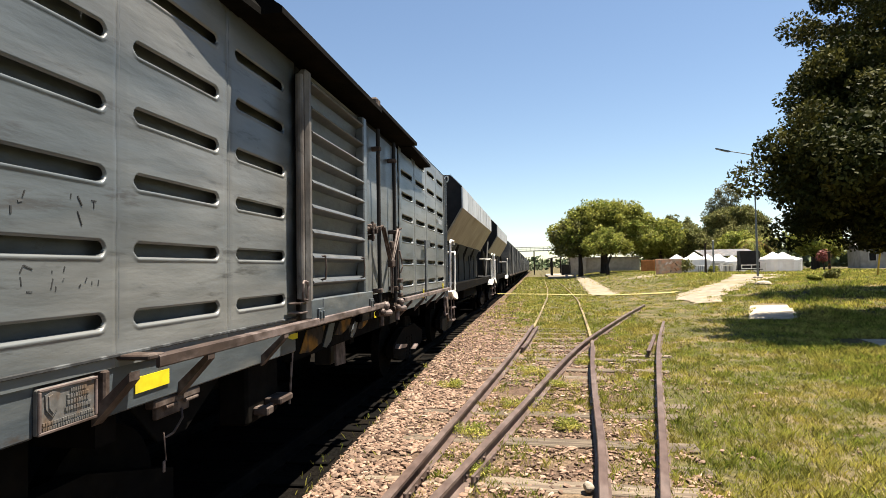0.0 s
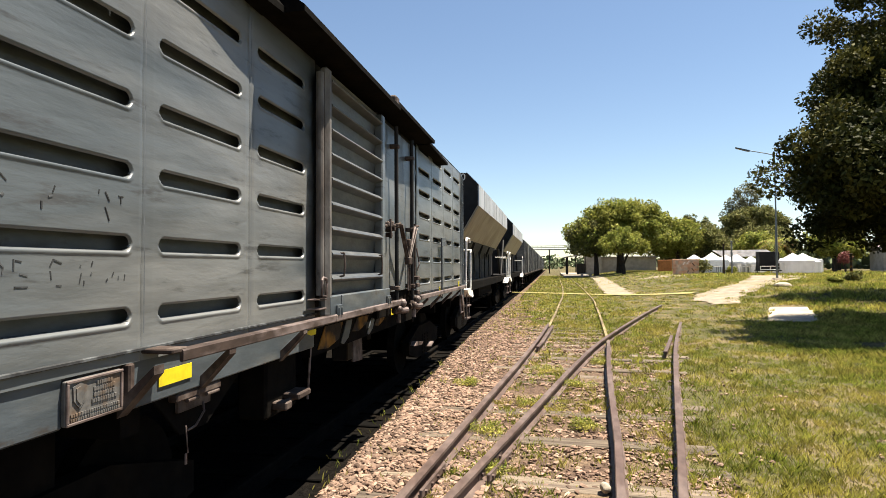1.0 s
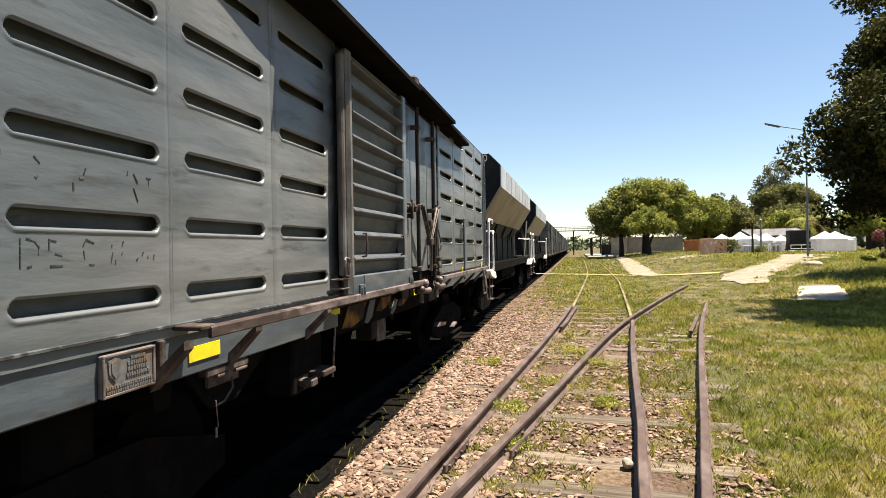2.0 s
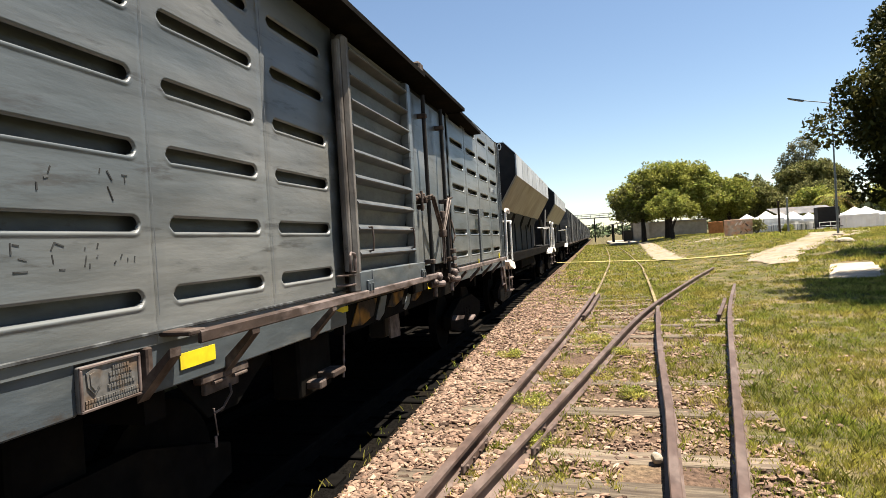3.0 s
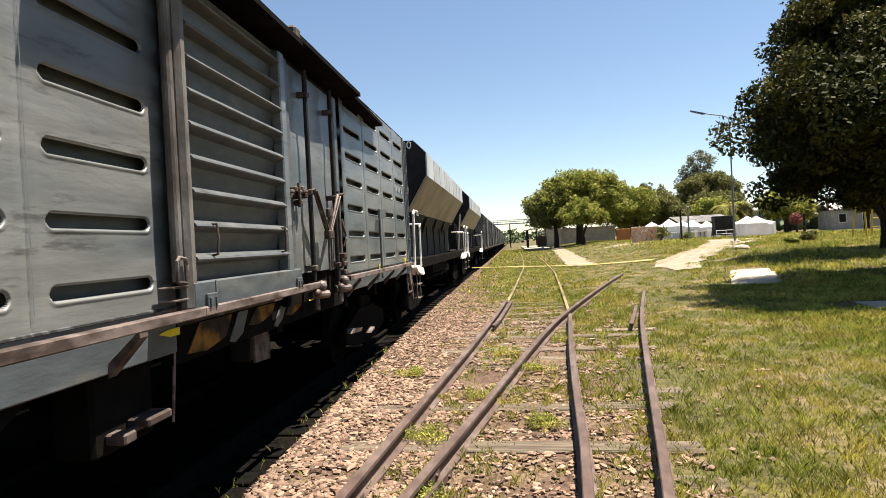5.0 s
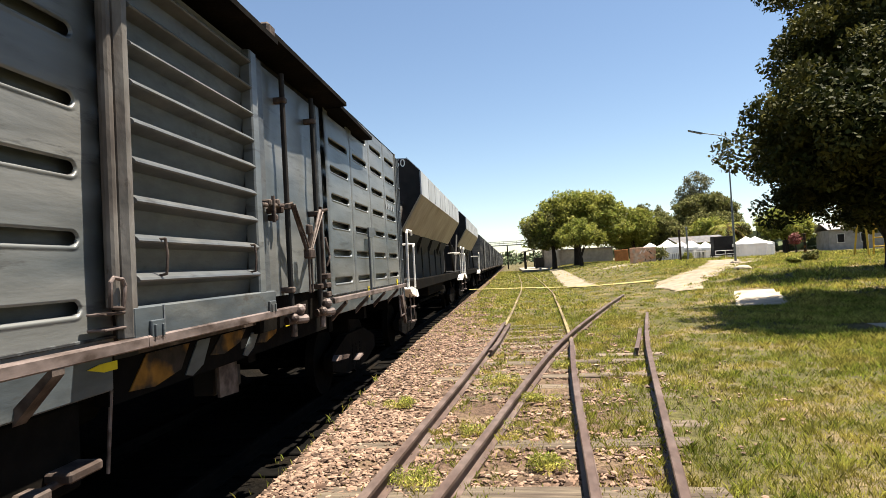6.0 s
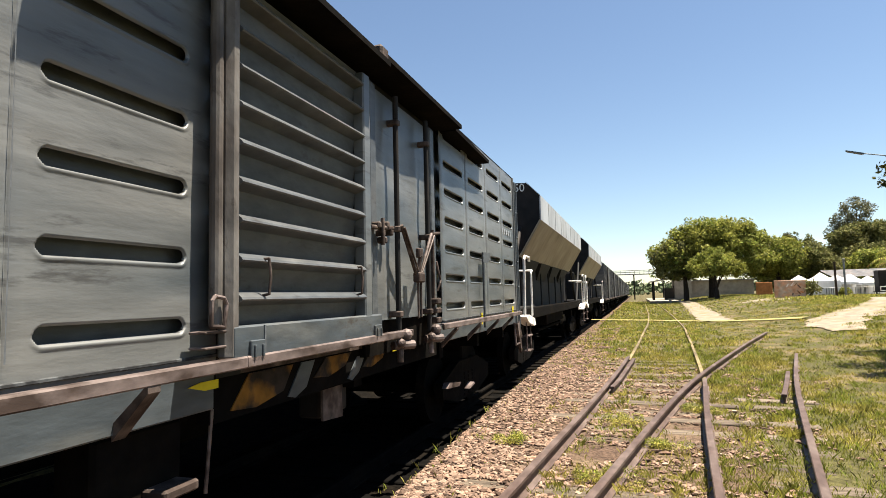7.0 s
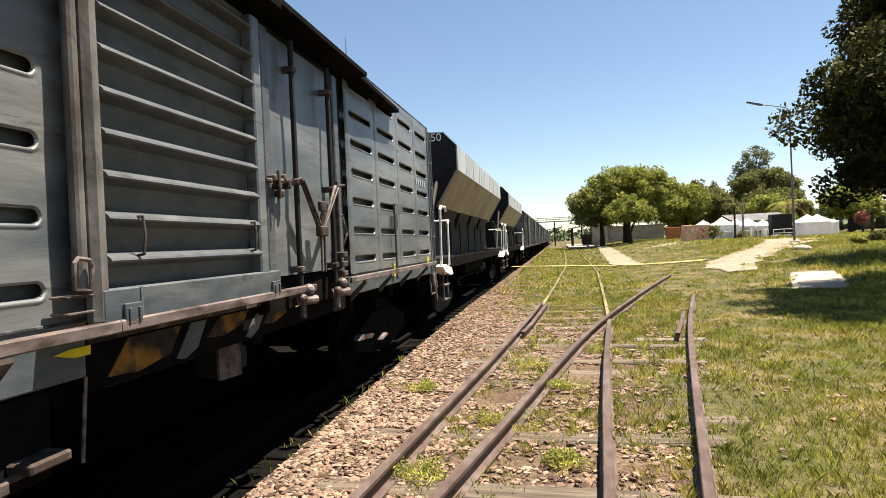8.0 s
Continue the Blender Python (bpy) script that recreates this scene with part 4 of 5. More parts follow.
    for s in (0.95, -0.95):
        for y, d in ((a, -1), (b, 1)):
            part("end_stay", rod(B(), (XM + s, y + 1.9 * d, 1.3), (XM + s, y, 3.2), 0.05, n=8), M_BLACK, car)
    part("end_platform", box(B(), (XM - 1.2, y0 + 0.5, 1.28), (XM + 1.2, a + 0.4, 1.33)), M_BLACK, car)
    part("end_platform", box(B(), (XM - 1.2, b - 0.4, 1.28), (XM + 1.2, y0 + 15.0, 1.33)), M_BLACK, car)
    # white grab rails and steps at both ends
    for y, d in ((y0 + 0.55, 1), (y0 + 14.7, -1)):
        x = XM + 1.38
        part("grab_rail", tube(B(), [(x, y, 1.15), (x + 0.02, y, 2.30), (x + 0.02, y + 0.08 * d, 2.38), (x + 0.02, y + 0.55 * d, 2.38), (x + 0.02, y + 0.6 * d, 2.30)], 0.028), M_WHITE, car, "white bent grab rail")
        part("grab_rail", tube(B(), [(x, y + 0.9 * d, 1.15), (x, y + 0.9 * d, 2.05), (x, y + 1.0 * d, 2.12), (x - 0.5, y + 1.0 * d, 2.12)], 0.022), M_WHITE, car, "white bent grab rail")
        bm = B()
        prism(bm, [(y - 0.12 * d, 1.16), (y + 0.25 * d, 1.19), (y + 0.85 * d, 1.10), (y + 1.0 * d, 0.96), (y + 0.8 * d, 0.94), (y + 0.1 * d, 1.05)], (x - 0.16, x + 0.06))
        part("foot_board", bm, M_WHITE, car, "white bent foot board")
        bm = B()
        for z in (0.45, 0.75):
            box(bm, (x - 0.08, y + 0.15 * d, z), (x + 0.05, y + 0.6 * d, z + 0.03), 0.006)
        for q in (0.15, 0.6):
            rod(bm, (x, y + q * d, 0.45), (x, y + q * d, 1.1), 0.016)
        part("end_step", bm, M_PINK, car)
    bogie(y0 + 2.3, car)
    bogie(y0 + 13.2, car)
    coupler(y0 + 15.3, car)
    bm = B()
    box(bm, (XM + 0.7, y0 + 5.5, 0.75), (XM + 1.1, y0 + 9.5, 1.05), 0.02)
    rod(bm, (XM + 0.9, y0 + 5.0, 0.62), (XM + 0.9, y0 + 10.2, 0.62), 0.04)
    part("gate_gear", bm, M_DARK, car)
    if first:
        curve = bpy.data.curves.new("digits", "FONT")
        curve.body, curve.size, curve.extrude = "50", 0.27, 0.003
        made = new("digits", curve)
        dep = bpy.context.evaluated_depsgraph_get()
        me = bpy.data.meshes.new_from_object(made.evaluated_get(dep))
        bpy.data.objects.remove(made)
        me.materials.clear()
        me.materials.append(M_WHITE)
        ob = new("digits", me)
        ob.parent = car
        ob.matrix_basis = pose(-2.56, a + 0.018, 4.08, 90, 0, 0)
        tagged(ob, "white stencilled digits 50")
    return car


hopper_wagon(13.3, True)
hopper_wagon(28.4, False)


def far_boxcar():
    car = empty("covered_wagon", (0, 43.6, 0), label="dark grey slatted covered wagon in a long train", category="freight wagon", group="covered wagons")
    turn = Matrix(((0, 1, 0, 0), (-1, 0, 0, 0), (0, 0, 1, 0), (0, 0, 0, 1)))
    L_ = 12.2
    bm = B()
    prism(bm, [(XS, 1.15), (XS, 3.62), (XS - 0.08, 3.74), (XM + 0.7, 3.98), (XM, 4.05), (XM - 0.7, 3.98), (XM - 1.45, 3.70), (XM - 1.45, 1.15)], (-L_, 0), turn)
    part("body", bm, M_GREYBOX, car)
    for k in range(13):
        bm = B()
        box(bm, (XS, 0.02 + k * 1.0, 1.12), (XS + 0.06, 0.10 + k * 1.0, 3.64), 0.008)
        part("side_post", bm, M_GREYBOX, car)
    for k in range(2):
        bm = B()
        box(bm, (XS, 4.6 + 1.5 * k, 1.2), (XS + 0.10, 6.0 + 1.5 * k, 3.5), 0.01)
        part("door", bm, M_DOOR if k else M_BLACK, car)
    bm = B()
    box(bm, (XM - 1.3, 0.2, 0.85), (XS - 0.1, 12.0, 1.16))
    part("underframe", bm, M_DARK, car)
    bm = B()
    box(bm, (XS - 0.02, 0.0, 1.08), (XS + 0.08, L_, 1.2), 0.01)
    part("side_sill", bm, M_RUST, car)
    bogie(2.2, car)
    bogie(10.0, car)
    coupler(12.6, car)
    return car


wagon = far_boxcar()
for k in range(1, 11):
    copy_thing(wagon, pose(0, 43.6 + 13.3 * k, 0))

# unseen wall added behind the train to keep light from under the wagons
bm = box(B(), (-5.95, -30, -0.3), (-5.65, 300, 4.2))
tagged(link("light_block_wall", bm, M_DARK), "unseen dark wall added to block light under the train", "wall", kind="structure")


# ---- trees ----
def leaf_cloud(name, centres, radii, counts, size, material, parent, seed, flat=0.8, aspect=0.5, droop=0.0):
    """Leaves as small rhombs scattered through round clumps; denser towards each clump's skin."""
    rng = np.random.default_rng(seed)
    ctr = np.repeat(np.array(centres, float), counts, axis=0)
    rad = np.repeat(np.array(radii, float), counts)
    n = len(ctr)
    d = rng.normal(size=(n, 3))
    d /= np.linalg.norm(d, axis=1)[:, None]
    q = ctr + d * (rad * rng.uniform(0.25, 1.0, n) ** 0.5)[:, None] * np.array([1, 1, flat])
    ax = rng.normal(size=(n, 3)) + d * 0.8
    ax[:, 2] -= droop
    ax /= np.linalg.norm(ax, axis=1)[:, None]
    up = d * 0.9 + rng.normal(size=(n, 3)) * 0.6 + np.array([0, 0, 0.7])
    wd = np.cross(ax, up)
    wd /= np.linalg.norm(wd, axis=1)[:, None] + 1e-9
    ln = size * rng.uniform(0.6, 1.35, n)[:, None]
    v = np.stack([q - ax * ln * 0.5, q + wd * ln * aspect * 0.5, q + ax * ln * 0.5, q - wd * ln * aspect * 0.5], 1).reshape(-1, 3)
    f = np.arange(4 * n).reshape(-1, 4)
    me = bpy.data.meshes.new(name)
    me.from_pydata(v.tolist(), [], f.tolist())
    me.materials.append(material)
    ob = new(name, me)
    ob.parent = parent
    return ob


def limb(bm, pts, r0, r1, n=9):
    """A tapered, bent limb with one skin."""
    rings = []
    for i, p in enumerate(pts):
        p = Vector(p)
        d = (Vector(pts[min(i + 1, len(pts) - 1)]) - Vector(pts[max(i - 1, 0)])).normalized()
        a = d.orthogonal().normalized()
        b = d.cross(a)
        r = r0 + (r1 - r0) * i / (len(pts) - 1)
        rings.append([bm.verts.new(p + (a * math.cos(t) + b * math.sin(t)) * r * (1 + 0.12 * noise.noise((t * 2, i, p.x)))) for t in np.linspace(0, 2 * math.pi, n, endpoint=False)])
    for u, v in zip(rings, rings[1:]):
        for j in range(n):
            bm.faces.new((u[j], u[(j + 1) % n], v[(j + 1) % n], v[j]))
    bm.faces.new(rings[-1])


def tree(label, base, trunk_r, fork, blobs, clumps, per, leaf, material, seed, clump_r=(0.5, 0.9), category="tree", name="tree", skin=(0.72, 1.02), core=0, aspect=0.5, flat=0.8, low=None):
    """A tree: blobs are ellipsoids (centre, radii) in the tree's own space that its clumps of leaves fill from the skin inwards."""
    rng = random.Random(seed)
    t = empty(name, base, label=label, category=category)
    ctrs, rads = [], []
    vol = [b[1][0] * b[1][1] + b[1][0] * b[1][2] for b in blobs]
    for (c, r), w in zip(blobs, vol):
        for _ in range(max(26, int(clumps * w / sum(vol)))):
            d = Vector((rng.gauss(0, 1), rng.gauss(0, 1), rng.gauss(0, 1))).normalized()
            k = rng.uniform(*skin) * (1 + 0.14 * noise.noise(d * 2.5 + Vector((seed, 0, 0))))
            p = (c[0] + d.x * r[0] * k, c[1] + d.y * r[1] * k, c[2] + d.z * r[2] * k)
            if low is not None and p[2] < low + 0.5 * rng.random():
                continue
            ctrs.append(p)
            rads.append(rng.uniform(*clump_r))
    leaf_cloud("crown", ctrs, rads, per, leaf, material, t, seed, flat, aspect)
    if core:
        cc = [(c[0], c[1], c[2]) for c, r in blobs]
        leaf_cloud("inner_crown", cc, [min(r) * 0.85 for c, r in blobs], core * 2, leaf * 1.35, material, t, seed + 1, 0.9, 0.7)
    bm = B()
    limb(bm, [(0, 0, -0.15), (0.02, 0, 0.25), (0.05, 0.02, fork * 0.6), (0, 0.05, fork)], trunk_r * 1.35, trunk_r * 0.8, 12)
    part("trunk", bm, M_BARK, t, "dark furrowed trunk", True)
    for c, r in blobs:
        for s in range(2):
            e = Vector(c) + Vector((rng.uniform(-0.5, 0.5) * r[0], rng.uniform(-0.5, 0.5) * r[1], rng.uniform(-0.3, 0.5) * r[2]))
            m = Vector((e.x * 0.4, e.y * 0.4, fork + (e.z - fork) * 0.55))
            bm = B()
            limb(bm, [(0, 0.03, fork * 0.85), tuple(m * 0.5 + Vector((0, 0, fork * 0.5))), tuple(m), tuple(e)], trunk_r * 0.55, trunk_r * 0.12, 7)
            part("limb", bm, M_BARK, t, "", True)
    return t


gz = ground_z
tree("tall dense shade tree with lit and shaded leaf colours", (11.5, 19.5, gz(11.5, 19.5)), 0.52, 2.3,
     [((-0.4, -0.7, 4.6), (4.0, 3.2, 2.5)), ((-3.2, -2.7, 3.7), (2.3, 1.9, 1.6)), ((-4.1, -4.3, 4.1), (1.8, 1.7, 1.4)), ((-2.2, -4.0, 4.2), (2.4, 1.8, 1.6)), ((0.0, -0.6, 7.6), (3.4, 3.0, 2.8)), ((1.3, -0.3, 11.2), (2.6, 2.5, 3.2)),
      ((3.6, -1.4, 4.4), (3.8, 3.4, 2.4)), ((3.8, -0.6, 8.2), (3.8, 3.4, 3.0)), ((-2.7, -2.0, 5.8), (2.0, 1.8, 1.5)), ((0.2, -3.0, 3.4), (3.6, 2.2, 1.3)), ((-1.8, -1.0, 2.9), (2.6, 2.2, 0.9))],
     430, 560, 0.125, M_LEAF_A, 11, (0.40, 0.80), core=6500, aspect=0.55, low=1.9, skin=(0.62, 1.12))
tree("broad round green tree beside the station", (9.9, 89, gz(9.9, 89)), 0.45, 3.0,
     [((0.5, 0, 6.6), (6.4, 5.5, 3.6)), ((-4.2, 0, 5.4), (3.4, 3.4, 3.0)), ((4.6, 0, 5.6), (3.6, 3.4, 3.0)), ((-0.5, 0, 8.4), (4.2, 4.0, 2.2)), ((2.4, -1, 8.0), (3.4, 3.2, 2.2))],
     420, 95, 0.36, M_LEAF_B, 21, (0.6, 1.2), core=500, low=2.6)
tree("small spreading olive-green tree near the station", (9.3, 79.5, gz(9.3, 79.5)), 0.22, 1.3,
     [((-0.5, 0, 4.0), (2.6, 2.4, 1.3)), ((0.3, 0, 5.0), (1.9, 1.8, 1.1)), ((1.6, 0, 3.6), (1.4, 1.4, 0.9))], 150, 80, 0.26, M_LEAF_B, 22, (0.4, 0.8), low=2.2)
tree("dark tree with a straight trunk by the platform", (6.5, 88, gz(6.5, 88)), 0.32, 2.8, [((-1.2, 0, 5.8), (2.8, 2.6, 2.8)), ((0.6, 0, 4.6), (2.2, 2.2, 1.6))], 160, 80, 0.34, M_LEAF_C, 23, (0.5, 1.0), low=3.0)
for k, (x, h) in enumerate(((20.8, 8.2), (22.4, 9.4), (23.9, 10.0), (25.3, 9.6), (26.8, 9.2), (28.2, 8.6))):
    tree("slim pointed dark green tree in a row", (x, 110 + (k % 2), 0.85), 0.25, 2.0, [((0, 0, h * 0.40), (1.2, 1.2, h * 0.34)), ((0, 0, h * 0.68), (0.7, 0.7, h * 0.30))], 60, 60, 0.4, M_LEAF_C, 30 + k, (0.35, 0.7), core=120, flat=1.3)
tree("rounded olive-brown tree beyond the yard", (22.4, 94.5, 0.85), 0.25, 1.8, [((0, 0, 4.6), (3.2, 3.0, 2.2)), ((2.0, 0, 3.6), (2.2, 2.2, 1.6)), ((-2.4, 0, 3.6), (2.0, 2.0, 1.5))], 190, 80, 0.32, M_LEAF_C, 41, (0.5, 1.0), core=200)
tree("tall thin-crowned gum tree", (44, 146, 0.85), 0.5, 8.0, [((0.9, 0, 17.2), (2.8, 2.6, 2.2)), ((-2.0, 0, 14.6), (2.0, 2.0, 1.4)), ((-3.4, 0, 12.4), (1.6, 1.6, 1.2)), ((1.2, 0, 13.8), (1.6, 1.6, 1.0))], 110, 48, 0.42, M_LEAF_D, 42, (0.6, 1.2))
tree("wide flat-topped dark tree", (36.9, 117, 0.85), 0.4, 4.0, [((0, 0, 9.0), (5.4, 5.0, 2.0)), ((2.4, 0, 7.6), (3.6, 3.4, 1.6)), ((-3.4, 0, 6.6), (2.6, 2.6, 2.2)), ((0.4, 0, 10.3), (3.2, 3.0, 1.2))], 300, 85, 0.42, M_LEAF_C, 43, (0.6, 1.2), core=350)
tree("low spreading tree beyond the tents", (33.2, 102, 0.85), 0.3, 2.4, [((0, 0, 5.0), (4.4, 4.0, 1.9)), ((-3.0, 0, 3.4), (2.4, 2.4, 1.4)), ((3.4, 0, 3.6), (2.4, 2.4, 1.4))], 220, 80, 0.36, M_LEAF_C, 44, (0.5, 1.0), core=200)
# Tree moved out of sight behind the crown to cast the lawn's shade band.
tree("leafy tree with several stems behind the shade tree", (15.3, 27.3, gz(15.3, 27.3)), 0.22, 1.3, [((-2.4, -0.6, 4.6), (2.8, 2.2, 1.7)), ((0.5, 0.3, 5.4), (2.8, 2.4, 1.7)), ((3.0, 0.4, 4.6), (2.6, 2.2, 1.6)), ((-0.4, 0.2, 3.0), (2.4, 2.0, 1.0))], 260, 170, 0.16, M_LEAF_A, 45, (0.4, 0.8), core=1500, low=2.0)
tree("young reddish tree in the park", (27.5, 62, 0.85), 0.08, 0.8, [((0, 0, 1.5), (0.45, 0.45, 0.5))], 40, 40, 0.13, mat("reddish_leaves", (0.18, 0.05, 0.04), 0.6, island=0.4), 46, (0.2, 0.4))
for k, (x, y, h) in enumerate(((30, 70, 4.6), (36, 66, 5.2), (42, 72, 6.0), (33, 52, 4.2), (48, 60, 6.0), (54, 78, 7.0), (28, 88, 5.0), (40, 92, 6.5), (26, 44, 3.8), (38, 48, 5.0), (30, 36, 4.4))):
    tree("rounded leafy park tree", (x, y, 0.85), 0.22, 1.8, [((0, 0, h * 0.72), (h * 0.52, h * 0.5, h * 0.34)), ((h * 0.3, 0, h * 0.55), (h * 0.3, h * 0.3, h * 0.22))], 110, 60, 0.34, M_LEAF_C if k % 3 else M_LEAF_B, 60 + k, (0.5, 0.9), core=150)


tree("broad olive-green tree beside the yard", (18.6, 92, 0.85), 0.28, 2.0, [((0, 0, 5.2), (3.4, 3.0, 2.6)), ((-2.0, 0, 4.0), (2.2, 2.2, 1.8))], 170, 80, 0.34, M_LEAF_B, 47, (0.5, 1.0), core=160)


def shrub(label, x, y, r, h, material, seed, per=60):
    t = empty("shrub", (x, y, gz(x, y)), label=label, category="shrub")
    rng = random.Random(seed)
    c = [(rng.uniform(-r, r) * 0.7, rng.uniform(-r, r) * 0.7, h * rng.uniform(0.25, 0.75)) for _ in range(14)]
    leaf_cloud("foliage", c, [h * 0.32] * 14, per, 0.16 if h < 1 else 0.24, material, t, seed)
    bm = B()
    for k in range(4):
        limb(bm, [(0, 0, -0.05), (c[k][0] * 0.5, c[k][1] * 0.5, h * 0.3), c[k]], 0.03, 0.01, 5)
    part("stems", bm, M_BARK, t)


shrub("small brownish shrub on the lawn", 15.6, 34.2, 0.45, 0.6, M_LEAF_C, 71)
shrub("dark clipped shrub beside the painted wall", 13.9, 58.2, 0.7, 1.5, M_LEAF_C, 72)
shrub("low shrub near the tents", 16.9, 60.2, 0.5, 0.8, M_LEAF_B, 73)
shrub("low shrub by the dirt track", 14.0, 32.5, 0.3, 0.35, M_LEAF_B, 74)


def palm(x, y, h):
    t = empty("palm", (x, y, 0.85), label="feathery palm with orange-green fronds behind the tents", category="palm tree")
    bm = B()
    limb(bm, [(0, 0, -0.1), (0.05, 0, h * 0.5), (0, 0, h)], 0.28, 0.22, 10)
    part("trunk", bm, M_BARK, t)
    rng = random.Random(5)
    for k in range(22):
        a, up = k * 2.4, rng.uniform(0.1, 1.1)
        bm = B()
        pts = [Vector((math.cos(a) * s * 2.6, math.sin(a) * s * 2.6, h + up * s * 2.4 - 2.6 * s * s * (1.2 - 0.4 * up))) for s in np.linspace(0, 1, 8)]
        side = Vector((-math.sin(a), math.cos(a), 0))
        for p, q in zip(pts, pts[1:]):
            for s in (1, -1):
                for w in (0.0, 0.5):
                    o = p.lerp(q, w)
                    bm.faces.new([bm.verts.new(v) for v in (o, o + (q - p) * 0.25, o + side * s * 0.5 + (q - p) * 0.8 + Vector((0, 0, -0.22)))])
        part("frond", bm, M_LEAF_B if k % 3 else M_STRIPE, t)


palm(28.4, 82.3, 3.6)


# far woods along the horizon, one uncountable mass
def far_woods():
    rng = np.random.default_rng(8)
    c, r = [], []
    for k in range(420):
        a = rng.uniform(-0.9, 1.1)
        d = rng.uniform(330, 560)
        c.append((math.sin(a) * d, math.cos(a) * d, rng.uniform(1, 6)))
        r.append(rng.uniform(3.5, 7))
    for k in range(160):
        a = rng.uniform(0.22, 0.9)
        d = rng.uniform(120, 190)
        c.append((math.sin(a) * d, math.cos(a) * d, rng.uniform(1, 4.5)))
        r.append(rng.uniform(2.0, 3.4))
    ob = leaf_cloud("far_woods", c, r, 60, 1.9, M_WOODS, None, 80, 0.8, 0.8)
    tagged(ob, "hazy low line of distant trees", "woods", kind="stuff")


far_woods()


# ---- park and station things ----
def street_lamp(x, y):
    g = gz(x, y)
    t = empty("street_lamp", (x, y, g), label="tall grey street lamp with a long curved arm", category="street lamp")
    bm = B()
    rod(bm, (0, 0, 0), (0, 0, 3.4), 0.06, 0.055)
    rod(bm, (0, 0, 3.4), (0, 0, 6.75), 0.042, 0.036)
    part("pole", bm, M_POLE, t)
    part("arm", tube(B(), [(0, 0, 6.7), (-0.02, 0.0, 6.95), (-0.12, 0.04, 7.10), (-0.40, 0.12, 7.20), (-1.15, 0.36, 7.42)], 0.026), M_POLE, t)
    bm = B()
    prism(bm, [(-1.95, 7.66), (-1.20, 7.46), (-1.12, 7.40), (-1.25, 7.38), (-1.90, 7.58)], (0.30, 0.46), Matrix(((0, 1, 0, 0), (1, 0, 0, 0), (0, 0, 1, 0), (0, 0, 0, 1))))
    part("lamp_head", bm, M_POLE, t, "flat lamp head")
    bm = B()
    box(bm, (-0.22, -0.22, -0.05), (0.22, 0.22, 0.14), 0.04)
    part("footing", bm, M_SLAB, t, "pale concrete footing")


street_lamp(12.5, 36.0)
bm = B()
bmesh.ops.create_icosphere(bm, subdivisions=2, radius=0.35, matrix=Matrix.Diagonal((1.2, 0.8, 0.5, 1)))
for v in bm.verts:
    v.co *= 1 + 0.25 * noise.noise(v.co * 3)
rock = tagged(link("boulder", bm, M_SLAB), "pale boulder on the lawn", "rock")
rock.matrix_basis = pose(11.2, 31.5, gz(11.2, 31.5) + 0.05)


def post(x, y, h, material, label):
    bm = B()
    rod(bm, (0, 0, -0.1), (0, 0, h), 0.09, 0.07)
    box(bm, (-0.10, -0.10, h - 0.02), (0.10, 0.10, h + 0.05), 0.02)
    ob = tagged(link("post", bm, material), label, "post", group="park posts")
    ob.matrix_basis = pose(x, y, gz(x, y))


post(14.3, 53, 2.6, M_BARK, "dark wooden post by the yard")
post(19.2, 42.5, 1.5, M_STRIPE, "ochre wooden post on the lawn")
post(16.2, 57.5, 3.0, M_POLE, "thin grey post among the tents")


def graffiti_wall():
    t = empty("painted_wall", (12.3, 57.8, 0), label="short free-standing wall with orange graffiti", category="wall")
    bm = B()
    box(bm, (-1.15, -0.1, 0.55), (1.15, 0.1, 2.28), 0.03)
    part("wall_body", bm, M_GRAF, t)
    rng = random.Random(3)
    for k in range(16):
        x, z = rng.uniform(-1.0, 0.75), rng.uniform(0.95, 1.9)
        bm = B()
        dx, dz = rng.uniform(0.05, 0.3), rng.uniform(-0.35, 0.35)
        prism(bm, [(x, z), (x + 0.09, z + 0.02), (x + dx + 0.09, z + dz), (x + dx, z + dz - 0.03)], (0.101, 0.106), Matrix(((0, 1, 0, 0), (-1, 0, 0, 0), (0, 0, 1, 0), (0, 0, 0, 1))))
        part("paint_stroke", bm, (M_WHITE, M_BLACK, M_ORANGE, M_STRIPE)[k % 4], t)


graffiti_wall()


